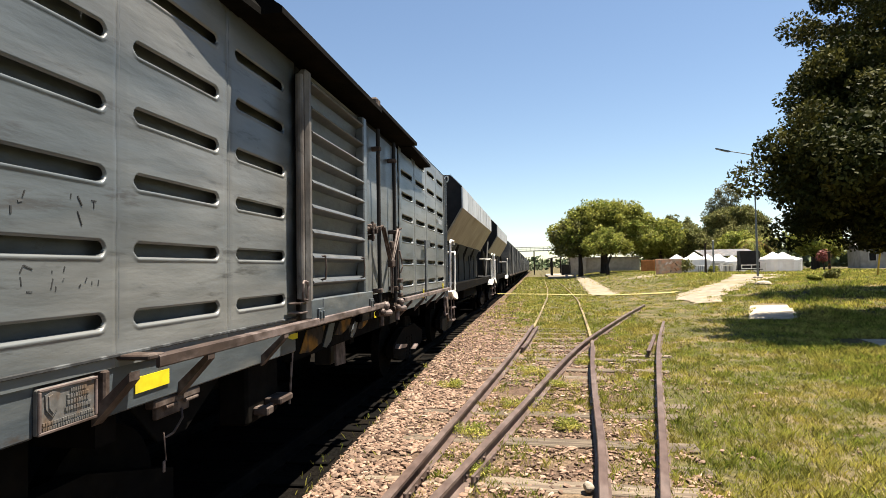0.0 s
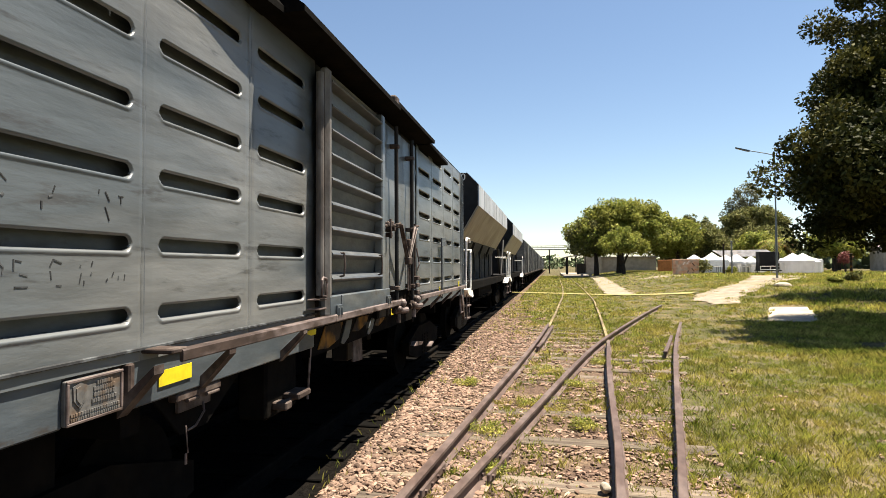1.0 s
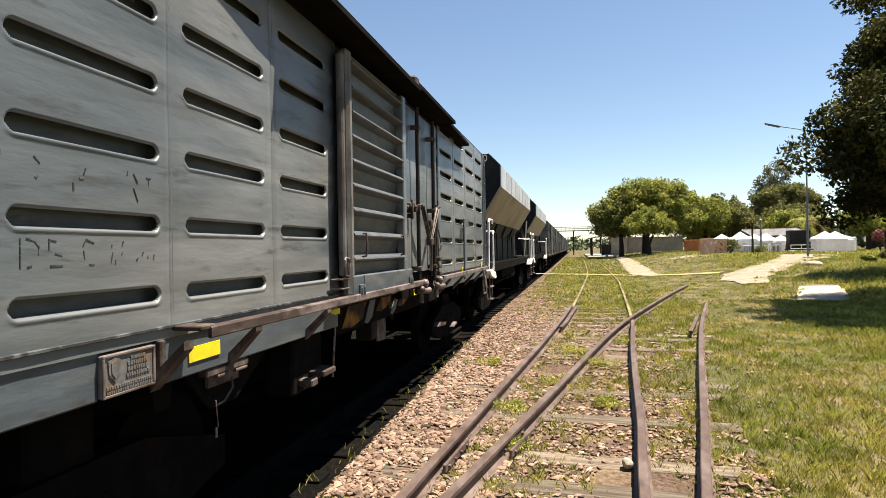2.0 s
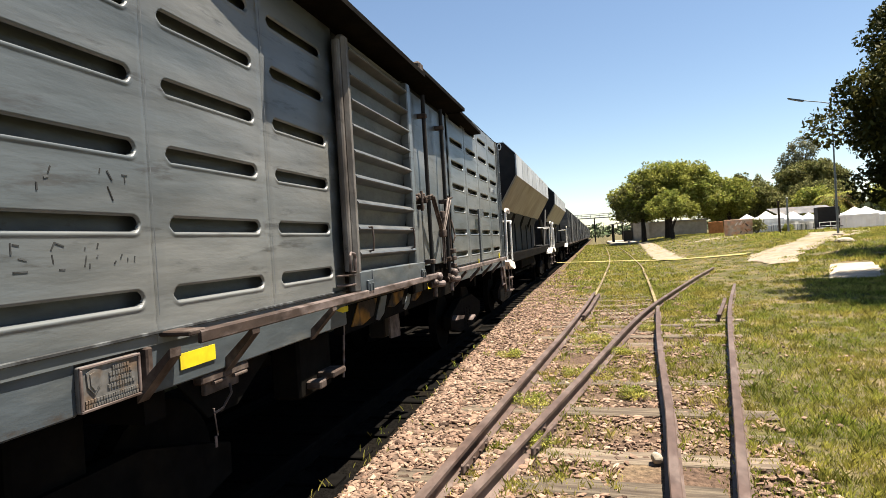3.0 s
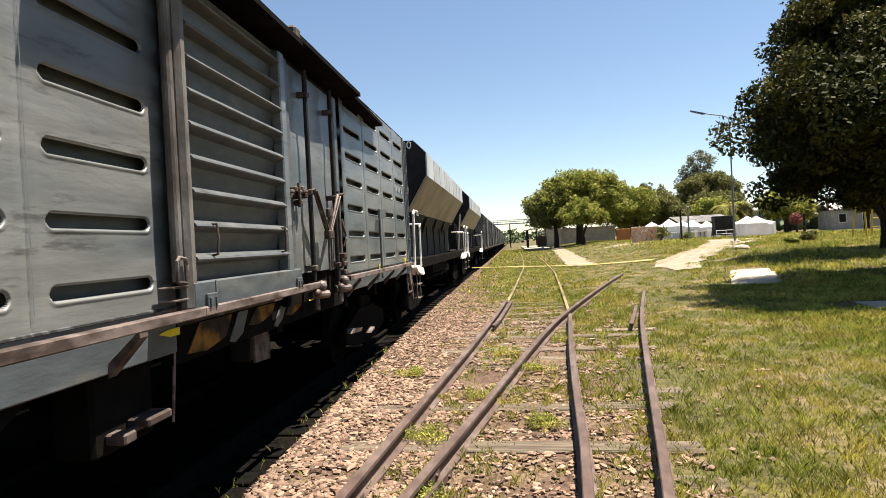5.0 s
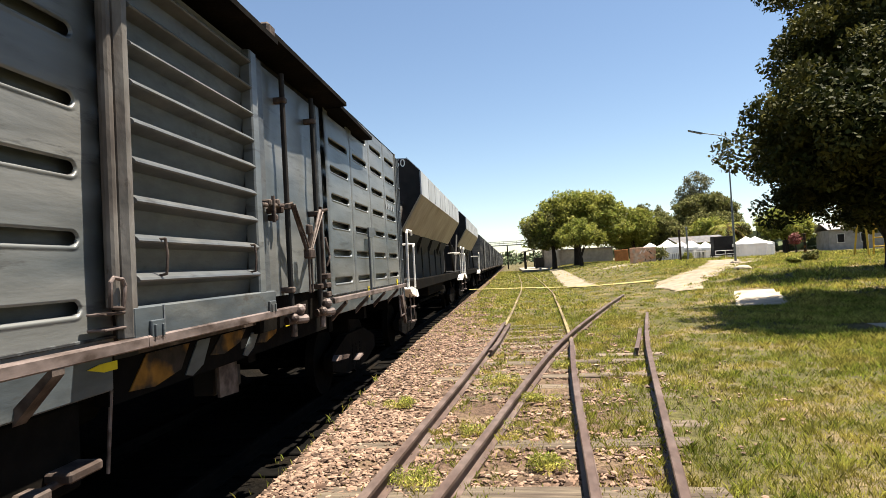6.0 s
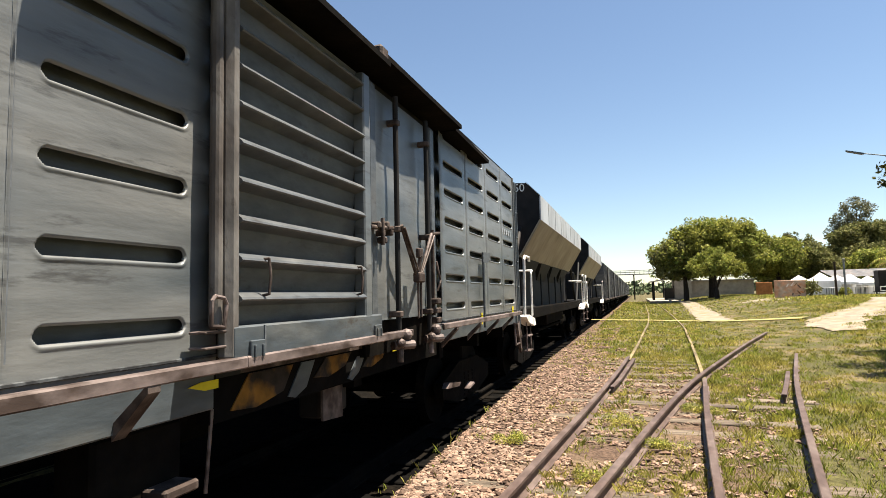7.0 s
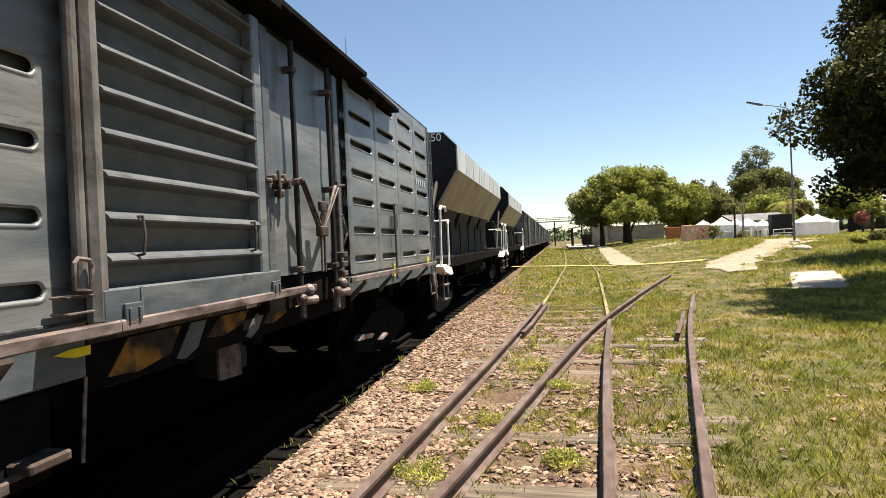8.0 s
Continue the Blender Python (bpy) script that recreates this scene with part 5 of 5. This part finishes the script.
def tent(x, y, w, h, turn, open_sides):
    t = empty("market_tent", (x, y, gz(x, y)), turn, label="white canvas market tent with a pointed roof", category="tent", group="white tents")
    s = w / 2
    e = h * 0.64
    bm = B()
    pk = bm.verts.new((0, 0, h))
    mid = [bm.verts.new((a * s * 0.45, b * s * 0.45, e + (h - e) * 0.36)) for a, b in ((-1, -1), (1, -1), (1, 1), (-1, 1))]
    lo = [bm.verts.new((a * s, b * s, e)) for a, b in ((-1, -1), (1, -1), (1, 1), (-1, 1))]
    hem = [bm.verts.new((a * s, b * s, e - 0.22)) for a, b in ((-1, -1), (1, -1), (1, 1), (-1, 1))]
    for i in range(4):
        j = (i + 1) % 4
        bm.faces.new((pk, mid[i], mid[j]))
        bm.faces.new((mid[i], lo[i], lo[j], mid[j]))
        bm.faces.new((lo[i], hem[i], hem[j], lo[j]))
    part("canopy", bm, M_CANVAS, t)
    for a, b in ((-1, -1), (1, -1), (1, 1), (-1, 1)):
        part("leg", rod(B(), (a * s * 0.97, b * s * 0.97, -0.05), (a * s * 0.97, b * s * 0.97, e), 0.035, n=6), M_WHITE, t)
    for k in range(4 - open_sides):
        bm = B()
        a = ((-s, s * 0.98), (s, s * 0.98)) if k == 0 else (((s * 0.98, -s), (s * 0.98, s)) if k == 1 else ((-s, -s * 0.98), (s, -s * 0.98)))
        n = 10
        top = [bm.verts.new((a[0][0] + (a[1][0] - a[0][0]) * i / n + 0.03 * math.sin(i * 2.1), a[0][1] + (a[1][1] - a[0][1]) * i / n + 0.03 * math.cos(i * 2.1), e - 0.05)) for i in range(n + 1)]
        bot = [bm.verts.new((v.co.x, v.co.y, 0.02)) for v in top]
        for i in range(n):
            bm.faces.new((top[i], top[i + 1], bot[i + 1], bot[i]))
        part("side_cloth", bm, M_CANVAS, t)


for x, y, w, h, r, o in ((15.0, 66.5, 3.0, 2.5, 5, 1), (16.2, 64.2, 3.2, 2.7, -8, 1), (17.7, 65.0, 2.6, 2.4, 12, 2), (18.9, 66.0, 2.8, 2.4, 3, 2), (19.7, 68.0, 2.8, 2.5, -6, 2), (20.3, 65.5, 2.4, 2.2, 10, 2),
                         (21.7, 58.6, 3.0, 2.4, 4, 1), (23.1, 60.0, 2.8, 2.2, -10, 1), (24.6, 64, 3.0, 2.5, 6, 2)):
    tent(x, y, w * 0.85, h * 0.8, r, o)


def trestle(x, y, turn):
    t = empty("trestle_table", (x, y, gz(x, y)), turn, label="pale trestle table among the tents", category="table", group="trestle tables")
    part("tabletop", box(B(), (-0.9, -0.35, 0.70), (0.9, 0.35, 0.75), 0.01), M_WHITE, t)
    for a in (-0.8, 0.8):
        for b in (-0.28, 0.28):
            part("leg", rod(B(), (a, b, 0), (a, b, 0.7), 0.025, n=6), M_POLE, t)


for x, y, r in ((16.6, 60.8, 5), (17.8, 61.0, -10), (18.6, 60.4, 20), (15.6, 61.6, 0)):
    trestle(x, y, r)


def dark_stage():
    t = empty("stage_box", (19.7, 59.0, 0.85), label="black fabric-clad stage box with a pale rail", category="stage")
    bm = B()
    box(bm, (-0.85, -0.5, 0.35), (0.85, 0.5, 2.05), 0.02)
    part("cladding", bm, M_BLACK, t, "black cloth cladding")
    for x in (-0.85, 0.0, 0.85):
        part("rail_post", rod(B(), (x, -0.75, 0), (x, -0.75, 0.75), 0.03, n=6), M_WHITE, t)
    for z in (0.4, 0.72):
        part("handrail", rod(B(), (-0.85, -0.75, z), (0.85, -0.75, z), 0.025, n=6), M_WHITE, t)
    part("deck", box(B(), (-0.95, -0.8, 0.28), (0.95, 0.6, 0.36), 0.01), M_BLACK, t)
    for x in (-0.9, 0.9):
        part("leg", box(B(), (x - 0.05, -0.05, 0), (x + 0.05, 0.05, 0.3), 0.0), M_BLACK, t)


dark_stage()


def shed():
    t = empty("open_shed", (21.6, 71.5, 0.85), 4, label="open shed with a worn sloping tin roof", category="shed")
    bm = B()
    n = 40
    top = [bm.verts.new((-3 + 6 * i / n, -1.6, 1.75 + 0.012 * (i % 2) + 0.05 * i / n)) for i in range(n + 1)]
    bot = [bm.verts.new((-3 + 6 * i / n, 1.8, 2.55 + 0.012 * (i % 2) + 0.05 * i / n)) for i in range(n + 1)]
    for i in range(n):
        bm.faces.new((top[i], top[i + 1], bot[i + 1], bot[i]))
    bmesh.ops.solidify(bm, geom=bm.faces[:], thickness=0.03)
    part("roof", bm, M_TIN, t)
    for x in (-2.8, -1.0, 1.0, 2.8):
        part("post", rod(B(), (x, -1.4, -0.1), (x, -1.4, 1.8), 0.06), M_BARK, t)
        part("post", rod(B(), (x, 1.6, -0.1), (x, 1.6, 2.5), 0.06), M_BARK, t)


shed()


def playframe(x, y):
    t = empty("play_frame", (x, y, gz(x, y)), 20, label="yellow painted climbing frame on the lawn", category="play frame")
    for a in (-0.7, 0.7):
        for b in (-0.45, 0.45):
            part("leg", rod(B(), (a, b, 0), (a * 0.8, b * 0.5, 2.0), 0.05), M_PLAY, t)
    part("top_bar", rod(B(), (-0.75, 0, 2.0), (0.75, 0, 2.0), 0.045), M_PLAY, t)
    for z in (0.5, 1.0, 1.5):
        part("rung", rod(B(), (0.7 - z * 0.07, -0.42 + z * 0.1, z), (0.7 - z * 0.07, 0.42 - z * 0.1, z), 0.03), M_PLAY, t)


playframe(20.4, 37.6)
playframe(22.8, 39.0)


def low_house(x, y, w, d, h, turn, label):
    t = empty("house", (x, y, gz(x, y)), turn, label=label, category="house")
    bm = B()
    box(bm, (-w / 2, 0, -0.1), (w / 2, d, h))
    part("wall", bm, M_WALL, t)
    bm = B()
    prism(bm, [(-0.3, h - 0.02), (d / 2, h + 0.9), (d + 0.3, h - 0.02), (d + 0.3, h + 0.1), (d / 2, h + 1.02), (-0.3, h + 0.1)], (-w / 2 - 0.2, w / 2 + 0.2))
    part("roof", bm, M_TIN, t)
    for k in range(3):
        a = -w / 2 + w * (k + 0.5) / 3
        bm = B()
        box(bm, (a - 0.45, -0.03, 0.9), (a + 0.45, 0.04, h - 0.5), 0.01)
        win = part("window", bm, M_WHITE, t)
        part("pane", box(B(), (a - 0.38, -0.05, 0.97), (a + 0.38, -0.032, h - 0.57)), M_BLACK, win, "dark window glass")


low_house(46, 84, 8, 6, 2.6, -12, "low pale house beyond the park")


def station():
    t = empty("station_building", (0, 0, 0), label="grey station building with a sloping platform canopy", category="station")
    part("wall", box(B(), (5.9, 102, -0.1), (8.4, 108, 3.5), 0.02), M_WALL, t)
    part("wall", box(B(), (8.4, 103.5, -0.1), (17.4, 109, 3.1), 0.02), M_WALL, t, "long low grey wing")
    bm = B()
    prism(bm, [(2.2, 3.10), (6.2, 3.72), (6.2, 3.84), (2.2, 3.22)], (101, 109), Matrix(((0, 1, 0, 0), (1, 0, 0, 0), (0, 0, 1, 0), (0, 0, 0, 1))))
    part("canopy", bm, M_TIN, t, "dark sloping canopy")
    bm = B()
    prism(bm, [(5.7, 3.5), (7.2, 4.3), (8.6, 3.5), (8.6, 3.62), (7.2, 4.45), (5.7, 3.62)], (101.6, 108.4), Matrix(((0, 1, 0, 0), (1, 0, 0, 0), (0, 0, 1, 0), (0, 0, 0, 1))))
    part("roof", bm, M_TIN, t)
    bm = B()
    prism(bm, [(8.4, 3.1), (17.6, 3.1), (17.6, 3.25), (8.4, 3.25)], (103.2, 109.2), Matrix(((0, 1, 0, 0), (1, 0, 0, 0), (0, 0, 1, 0), (0, 0, 0, 1))))
    part("roof", bm, M_TIN, t)
    for y in (101.4, 104.8, 108.4):
        part("canopy_post", box(B(), (2.7, y - 0.12, 0.2), (2.95, y + 0.12, 3.2), 0.02), M_BLACK, t)
    part("door", box(B(), (5.82, 104.0, 0.3), (5.9, 105.1, 2.5), 0.01), M_BLACK, t, "dark station door")
    part("kiosk", box(B(), (4.4, 101.6, 0.25), (5.75, 103.4, 2.1), 0.03), M_BLACK, t, "dark kiosk under the canopy")
    bm = B()
    box(bm, (2.0, 90, -0.1), (5.9, 130, 0.28), 0.03)
    tagged(link("platform", bm, M_SLAB), "pale concrete station platform", "platform", kind="structure")


station()


def bench(x, y):
    t = empty("platform_bench", (x, y, gz(x, y)), 8, label="pale concrete bench at the platform's end", category="bench")
    part("seat", box(B(), (-0.9, -0.3, 0.42), (0.9, 0.3, 0.54), 0.02), M_SLAB, t)
    for a in (-0.6, 0.6):
        part("leg", box(B(), (a - 0.12, -0.25, -0.05), (a + 0.12, 0.25, 0.42), 0.01), M_WALL, t)


bench(5.0, 86.5)
bm = box(B(), (-0.9, -0.08, 0.0), (0.9, 0.08, 1.6), 0.02)
for k in range(5):
    box(bm, (-0.88 + 0.36 * k, -0.10, 0.05), (-0.56 + 0.36 * k, 0.10, 1.55), 0.01)
gate = tagged(link("board_fence", bm, M_ORANGE), "orange-brown board fence beside the station", "fence")
gate.matrix_basis = pose(15.2, 84, gz(15.2, 84))


def radio_mast(x, y, h):
    t = empty("radio_mast", (x, y, 0), label="thin distant radio mast behind the train", category="mast")
    for a, b in ((-0.25, -0.15), (0.25, -0.15), (0.0, 0.28)):
        part("mast_leg", rod(B(), (a * 1.4, b * 1.4, -0.1), (a * 0.5, b * 0.5, h), 0.05, n=6), M_TIN, t)
    for k in range(1, int(h / 1.5)):
        part("mast_brace", rod(B(), (-0.3, -0.18, 1.5 * k), (0.3, -0.18, 1.5 * k + 1.3), 0.03, n=5), M_TIN, t)
    part("aerial", rod(B(), (0, 0, h - 0.2), (0, 0, h + 1.2), 0.04, n=6), M_TIN, t)


radio_mast(-58.9, 170.0, 63.7)


def footbridge():
    t = empty("footbridge", (0, 142, 0), label="distant grey steel footbridge over the tracks", category="footbridge")
    part("deck", box(B(), (-9, -0.5, 5.5), (8, 0.5, 5.72), 0.02), M_TIN, t)
    for z in (6.1, 6.5):
        for y in (-0.5, 0.5):
            part("handrail", rod(B(), (-9, y, z), (8, y, z), 0.05, n=6), M_TIN, t)
    for k in range(18):
        part("baluster", rod(B(), (-9 + k, -0.5, 5.6), (-9 + k, -0.5, 6.5), 0.05, n=6), M_TIN, t)
    for x in (-6.0, -0.2, 5.9):
        part("pier", rod(B(), (x, 0, -0.1), (x, 0, 5.6), 0.14, n=8), M_BARK, t)


footbridge()

# ---- pieces of the ground, last ----
rng = random.Random(17)
y = -3.6
SLEEPERS = []
while y < 17.2:
    xa, xd = at_y(A_LINE, y), at_y(D_LINE, y) if 0.9 < y < 13 else at_y(C_LINE, y)
    x0, x1 = xa - rng.uniform(0.38, 0.62), xd + rng.uniform(-0.1, 0.45)
    SLEEPERS.append((y, x0, x1))
    bm = B()
    nx, prof = 10, [(-0.115, -0.10), (-0.12, -0.012), (-0.105, 0.0), (-0.03, 0.002), (0.04, -0.003), (0.105, 0.001), (0.12, -0.014), (0.115, -0.10)]
    rows = []
    for i in range(nx + 1):
        u = x0 + (x1 - x0) * i / nx
        rows.append([bm.verts.new((u, v + 0.012 * noise.noise((u * 2, y, j)), w + 0.008 * noise.noise((u * 3, y * 5, j * 2.0)))) for j, (v, w) in enumerate(prof)])
    for a, b in zip(rows, rows[1:]):
        for j in range(len(prof) - 1):
            bm.faces.new((a[j], b[j], b[j + 1], a[j + 1]))
    bm.faces.new(rows[0][::-1])
    bm.faces.new(rows[-1])
    bmesh.ops.recalc_face_normals(bm, faces=bm.faces)
    s = part("sleeper", bm, M_WOOD, junction)
    s.matrix_basis = pose(0, y, -0.008 + rng.uniform(-0.022, 0.008), 0, 0, -2.5 + rng.uniform(-2, 2))
    y += rng.uniform(0.52, 0.66)
# Sleepers under the train, coloured near-black for its shadow.
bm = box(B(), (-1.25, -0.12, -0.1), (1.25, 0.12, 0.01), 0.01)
first = part("sleeper", bm, M_DARK, main, "sleeper blackened for the train's shadow")
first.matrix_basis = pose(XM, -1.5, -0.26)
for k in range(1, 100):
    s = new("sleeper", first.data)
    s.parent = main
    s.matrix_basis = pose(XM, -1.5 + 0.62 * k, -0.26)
# joint bars bolted to the rails
for x, y, turn in ((-0.985, 4.55, -5.5), (-0.50, 4.95, -12)):
    for side in (-0.045, 0.045):
        bm = box(B(), (side - 0.012, -0.32, 0.02), (side + 0.012, 0.32, 0.085), 0.006)
        for k in range(4):
            rod(bm, (side - 0.03, -0.24 + 0.16 * k, 0.05), (side + 0.03, -0.24 + 0.16 * k, 0.05), 0.016, n=6)
        j = part("joint_bar", bm, M_RAIL, junction)
        j.matrix_basis = pose(x, y, 0, 0, 0, turn)


def scatter_stones():
    """Angular ballast, thick beside the train and thinner between the rails."""
    g = np.random.default_rng(5)
    bm = B()
    bmesh.ops.create_icosphere(bm, subdivisions=1, radius=1)
    base = np.array([v.co[:] for v in bm.verts])
    tri = np.array([[v.index for v in f.verts] for f in bm.faces])
    bm.free()
    pts = []
    for n, (xl, xr), (yl, yr), keep in ((14500, (-1.96, -0.55), (2.8, 9), 1.0), (14500, (-2.08, -0.2), (9, 20), 1.0), (4200, (-2.1, -0.6), (20, 34), 0.8),
                                        (8500, (-1.1, 1.4), (2.8, 9), 0.75), (5600, (-0.6, 2.0), (9, 16), 0.7), (1400, (0.3, 3.4), (2.8, 15), 0.5)):
        x, yy = g.uniform(xl, xr, n), g.uniform(yl, yr, n)
        for a, b in zip(x, yy):
            thin = noise.noise((a * 1.1, b * 1.1, 4.0))
            if a - edge_shift(b) < -1.96:
                continue
            if a > at_y(A_LINE, b) - 0.1 and thin > keep - 0.55:
                continue
            if b > 14 and thin > 0.35 - (b - 14) * 0.03 and a > -1.9:
                continue
            if min(abs(a - at_y(q, b)) for q in (A_LINE, B_LINE, C_LINE, D_LINE)) < 0.055:
                continue
            if any(abs(b - (ys - 0.044 * a)) < 0.115 and x0 < a < x1 for ys, x0, x1 in SLEEPERS) and g.random() < 0.82:
                continue
            pts.append((a, b))
    pts = np.array(pts)
    n = len(pts)
    size = g.uniform(0.010, 0.027, n) * np.where(g.random(n) < 0.12, 1.5, 1.0)
    vs = base[None] * (1 + g.uniform(-0.35, 0.35, (n, len(base), 1))) * (g.uniform(0.55, 1.25, (n, 1, 3)) * np.array([1.45, 0.85, 0.50]))
    a = g.uniform(0, 6.28, n)
    t = g.uniform(-0.5, 0.5, n)
    ca, sa, ct, st = np.cos(a)[:, None], np.sin(a)[:, None], np.cos(t)[:, None], np.sin(t)[:, None]
    x, yv, z = vs[..., 0], vs[..., 1], vs[..., 2]
    yv, z = yv * ct - z * st, yv * st + z * ct
    x, yv = x * ca - yv * sa, x * sa + yv * ca
    v = np.stack([x, yv, z], -1) * size[:, None, None]
    v[..., 0] += pts[:, 0:1]
    v[..., 1] += pts[:, 1:2]
    v[..., 2] += (np.array([bed_z(q, r) + 0.002 for q, r in pts]) + size * 0.35)[:, None]
    f = (tri[None] + (np.arange(n) * len(base))[:, None, None]).reshape(-1, 3)
    ob = raw("ballast_stones", v.reshape(-1, 3).tolist(), f.tolist(), M_STONE)
    tagged(ob, "loose angular reddish brown ballast stones", "ballast", kind="stuff")


scatter_stones()


def grass():
    g = np.random.default_rng(6)

    trodden = [((3.9, 34.6), (4.6, 50), 1.3), ((6.0, 25.2), (7.4, 28.4), 0.9), ((7.4, 28.4), (9.6, 32.4), 1.3), ((9.6, 32.4), (12.2, 37.4), 1.5), ((12.2, 37.4), (15.4, 46), 2.2),
               ((-2.4, 38.3), (7.2, 31.9), 0.4), ((8.5, 23.3), (7.05, 19.2), 1.35), ((6.9, 13.75), (18, 12.9), 1.35)]

    def on_path(x, y):
        for (ax, ay), (bx, by), w in trodden:
            ux, uy = bx - ax, by - ay
            t = min(1.0, max(0.0, ((x - ax) * ux + (y - ay) * uy) / (ux * ux + uy * uy)))
            if math.hypot(x - ax - t * ux, y - ay - t * uy) < w / 2 * (0.9 + 0.3 * noise.noise((x * 2, y * 2, 8.0))):
                return True
        return False

    def want(x, y):
        if y > 12 and on_path(x, y):
            return 0
        a, c, d = at_y(A_LINE, y), at_y(C_LINE, y), at_y(D_LINE, y) if y < 19 else 99
        p = noise.noise((x * 0.9, y * 0.9, 1.0)) + 0.5 * noise.noise((x * 2.7, y * 2.7, 2.0))
        if x > d:
            return 0.45 + 0.45 * smoothstep(d + 0.1, d + 1.8, x) + 0.5 * p
        if y > 19:
            k = smoothstep(-2.0, -1.2, x) * smoothstep(17, 22, y)
            return k * (0.75 + 0.4 * p)
        if x > c:
            return 0.52 + 0.75 * p + 0.03 * (y - 6)
        if x > a:
            return 0.24 + 0.8 * p + 0.05 * max(0, y - 9)
        return (0.02 + 0.3 * max(0, p - 0.4)) + smoothstep(13, 20, y) * (0.55 + 0.5 * p) * smoothstep(-2.1, -1.2, x)
    out = []
    for n, (yl, yr), w, h in ((170000, (2.6, 9.0), 0.0030, 0.065), (200000, (9.0, 20.0), 0.0050, 0.075), (130000, (20.0, 46.0), 0.014, 0.09), (50000, (46.0, 105.0), 0.05, 0.12)):
        y = g.uniform(yl, yr, n)
        hi = np.minimum(1.2 + 0.74 * y, 34)
        x = -2.0 + g.uniform(0, 1, n) * (hi + 2.0)
        fine = 9.0 if yl < 9 else 5.0 if yl < 20 else 2.0
        for a, b in zip(x, y):
            q = want(a, b)
            tuft = noise.noise((a * fine, b * fine, 3.0))
            lawn = smoothstep(1.6, 5.0, a - 0.14 * b)
            if g.random() < q * (0.62 + 0.3 * lawn + 1.5 * tuft):
                out.append((a, b, w, h * (0.7 + 0.9 * max(0.0, tuft) + lawn * (0.55 + 0.8 * noise.noise((a * 0.6, b * 0.6, 6.0))))))
    o = np.array(out)
    # each root throws two blades
    o = np.repeat(o, 2, axis=0)
    n = len(o)
    a = g.uniform(0, 6.28, n)
    hgt = o[:, 3] * g.uniform(0.4, 1.35, n)
    lean = hgt * g.uniform(0.1, 0.85, n)
    b = g.uniform(0, 6.28, n)
    rx, ry = o[:, 0] + g.normal(0, 0.014, n), o[:, 1] + g.normal(0, 0.014, n)
    z = np.array([ground_z(p, q) for p, q in zip(rx, ry)]) - 0.035
    wx, wy = np.cos(a) * o[:, 2], np.sin(a) * o[:, 2]
    v = np.stack([np.stack([rx - wx, ry - wy, z], -1), np.stack([rx + wx, ry + wy, z], -1),
                  np.stack([rx + np.cos(b) * lean * 0.4 + wx * 0.8, ry + np.sin(b) * lean * 0.4 + wy * 0.8, z + hgt * 0.62], -1),
                  np.stack([rx + np.cos(b) * lean, ry + np.sin(b) * lean, z + hgt], -1)], 1).reshape(-1, 3)
    i = np.arange(n)[:, None] * 4
    f = np.concatenate([i + np.array([[0, 1, 2]]), i + np.array([[0, 2, 3]])], 0)
    tagged(raw("grass", v.tolist(), f.tolist(), M_BLADE), "patchy green and straw-coloured grass and weeds", "grass", kind="stuff")


grass()


def weed(x, y, r, seed):
    t = empty("weed", (x, y, -0.02), label="leafy green weed growing in the ballast", category="weed", group="track weeds")
    rng = random.Random(seed)
    c = [(rng.gauss(0, r * 0.5), rng.gauss(0, r * 0.4), rng.uniform(0.03, 0.09)) for _ in range(16)]
    leaf_cloud("leaves", c, [0.075] * 16, 80, 0.034, M_BLADE, t, seed, 0.7, 0.22)


for k, (x, y, r) in enumerate(((-1.24, 8.5, 0.22), (-0.67, 6.1, 0.20), (-0.20, 7.4, 0.22), (-0.55, 4.9, 0.14), (0.25, 8.6, 0.3), (0.35, 6.4, 0.16), (-1.55, 3.4, 0.2), (0.9, 10.6, 0.3), (-0.1, 9.8, 0.25))):
    weed(x, y, r, 200 + k)
bm = B()
bmesh.ops.create_icosphere(bm, subdivisions=3, radius=0.042)
for v in bm.verts:
    v.co *= 1 + 0.35 * noise.noise(v.co * 18)
pale = tagged(link("pale_stone", bm, M_SLAB), "pale whitish stone between the rails", "stone")
pale.matrix_basis = pose(0.36, 4.65, 0.03)
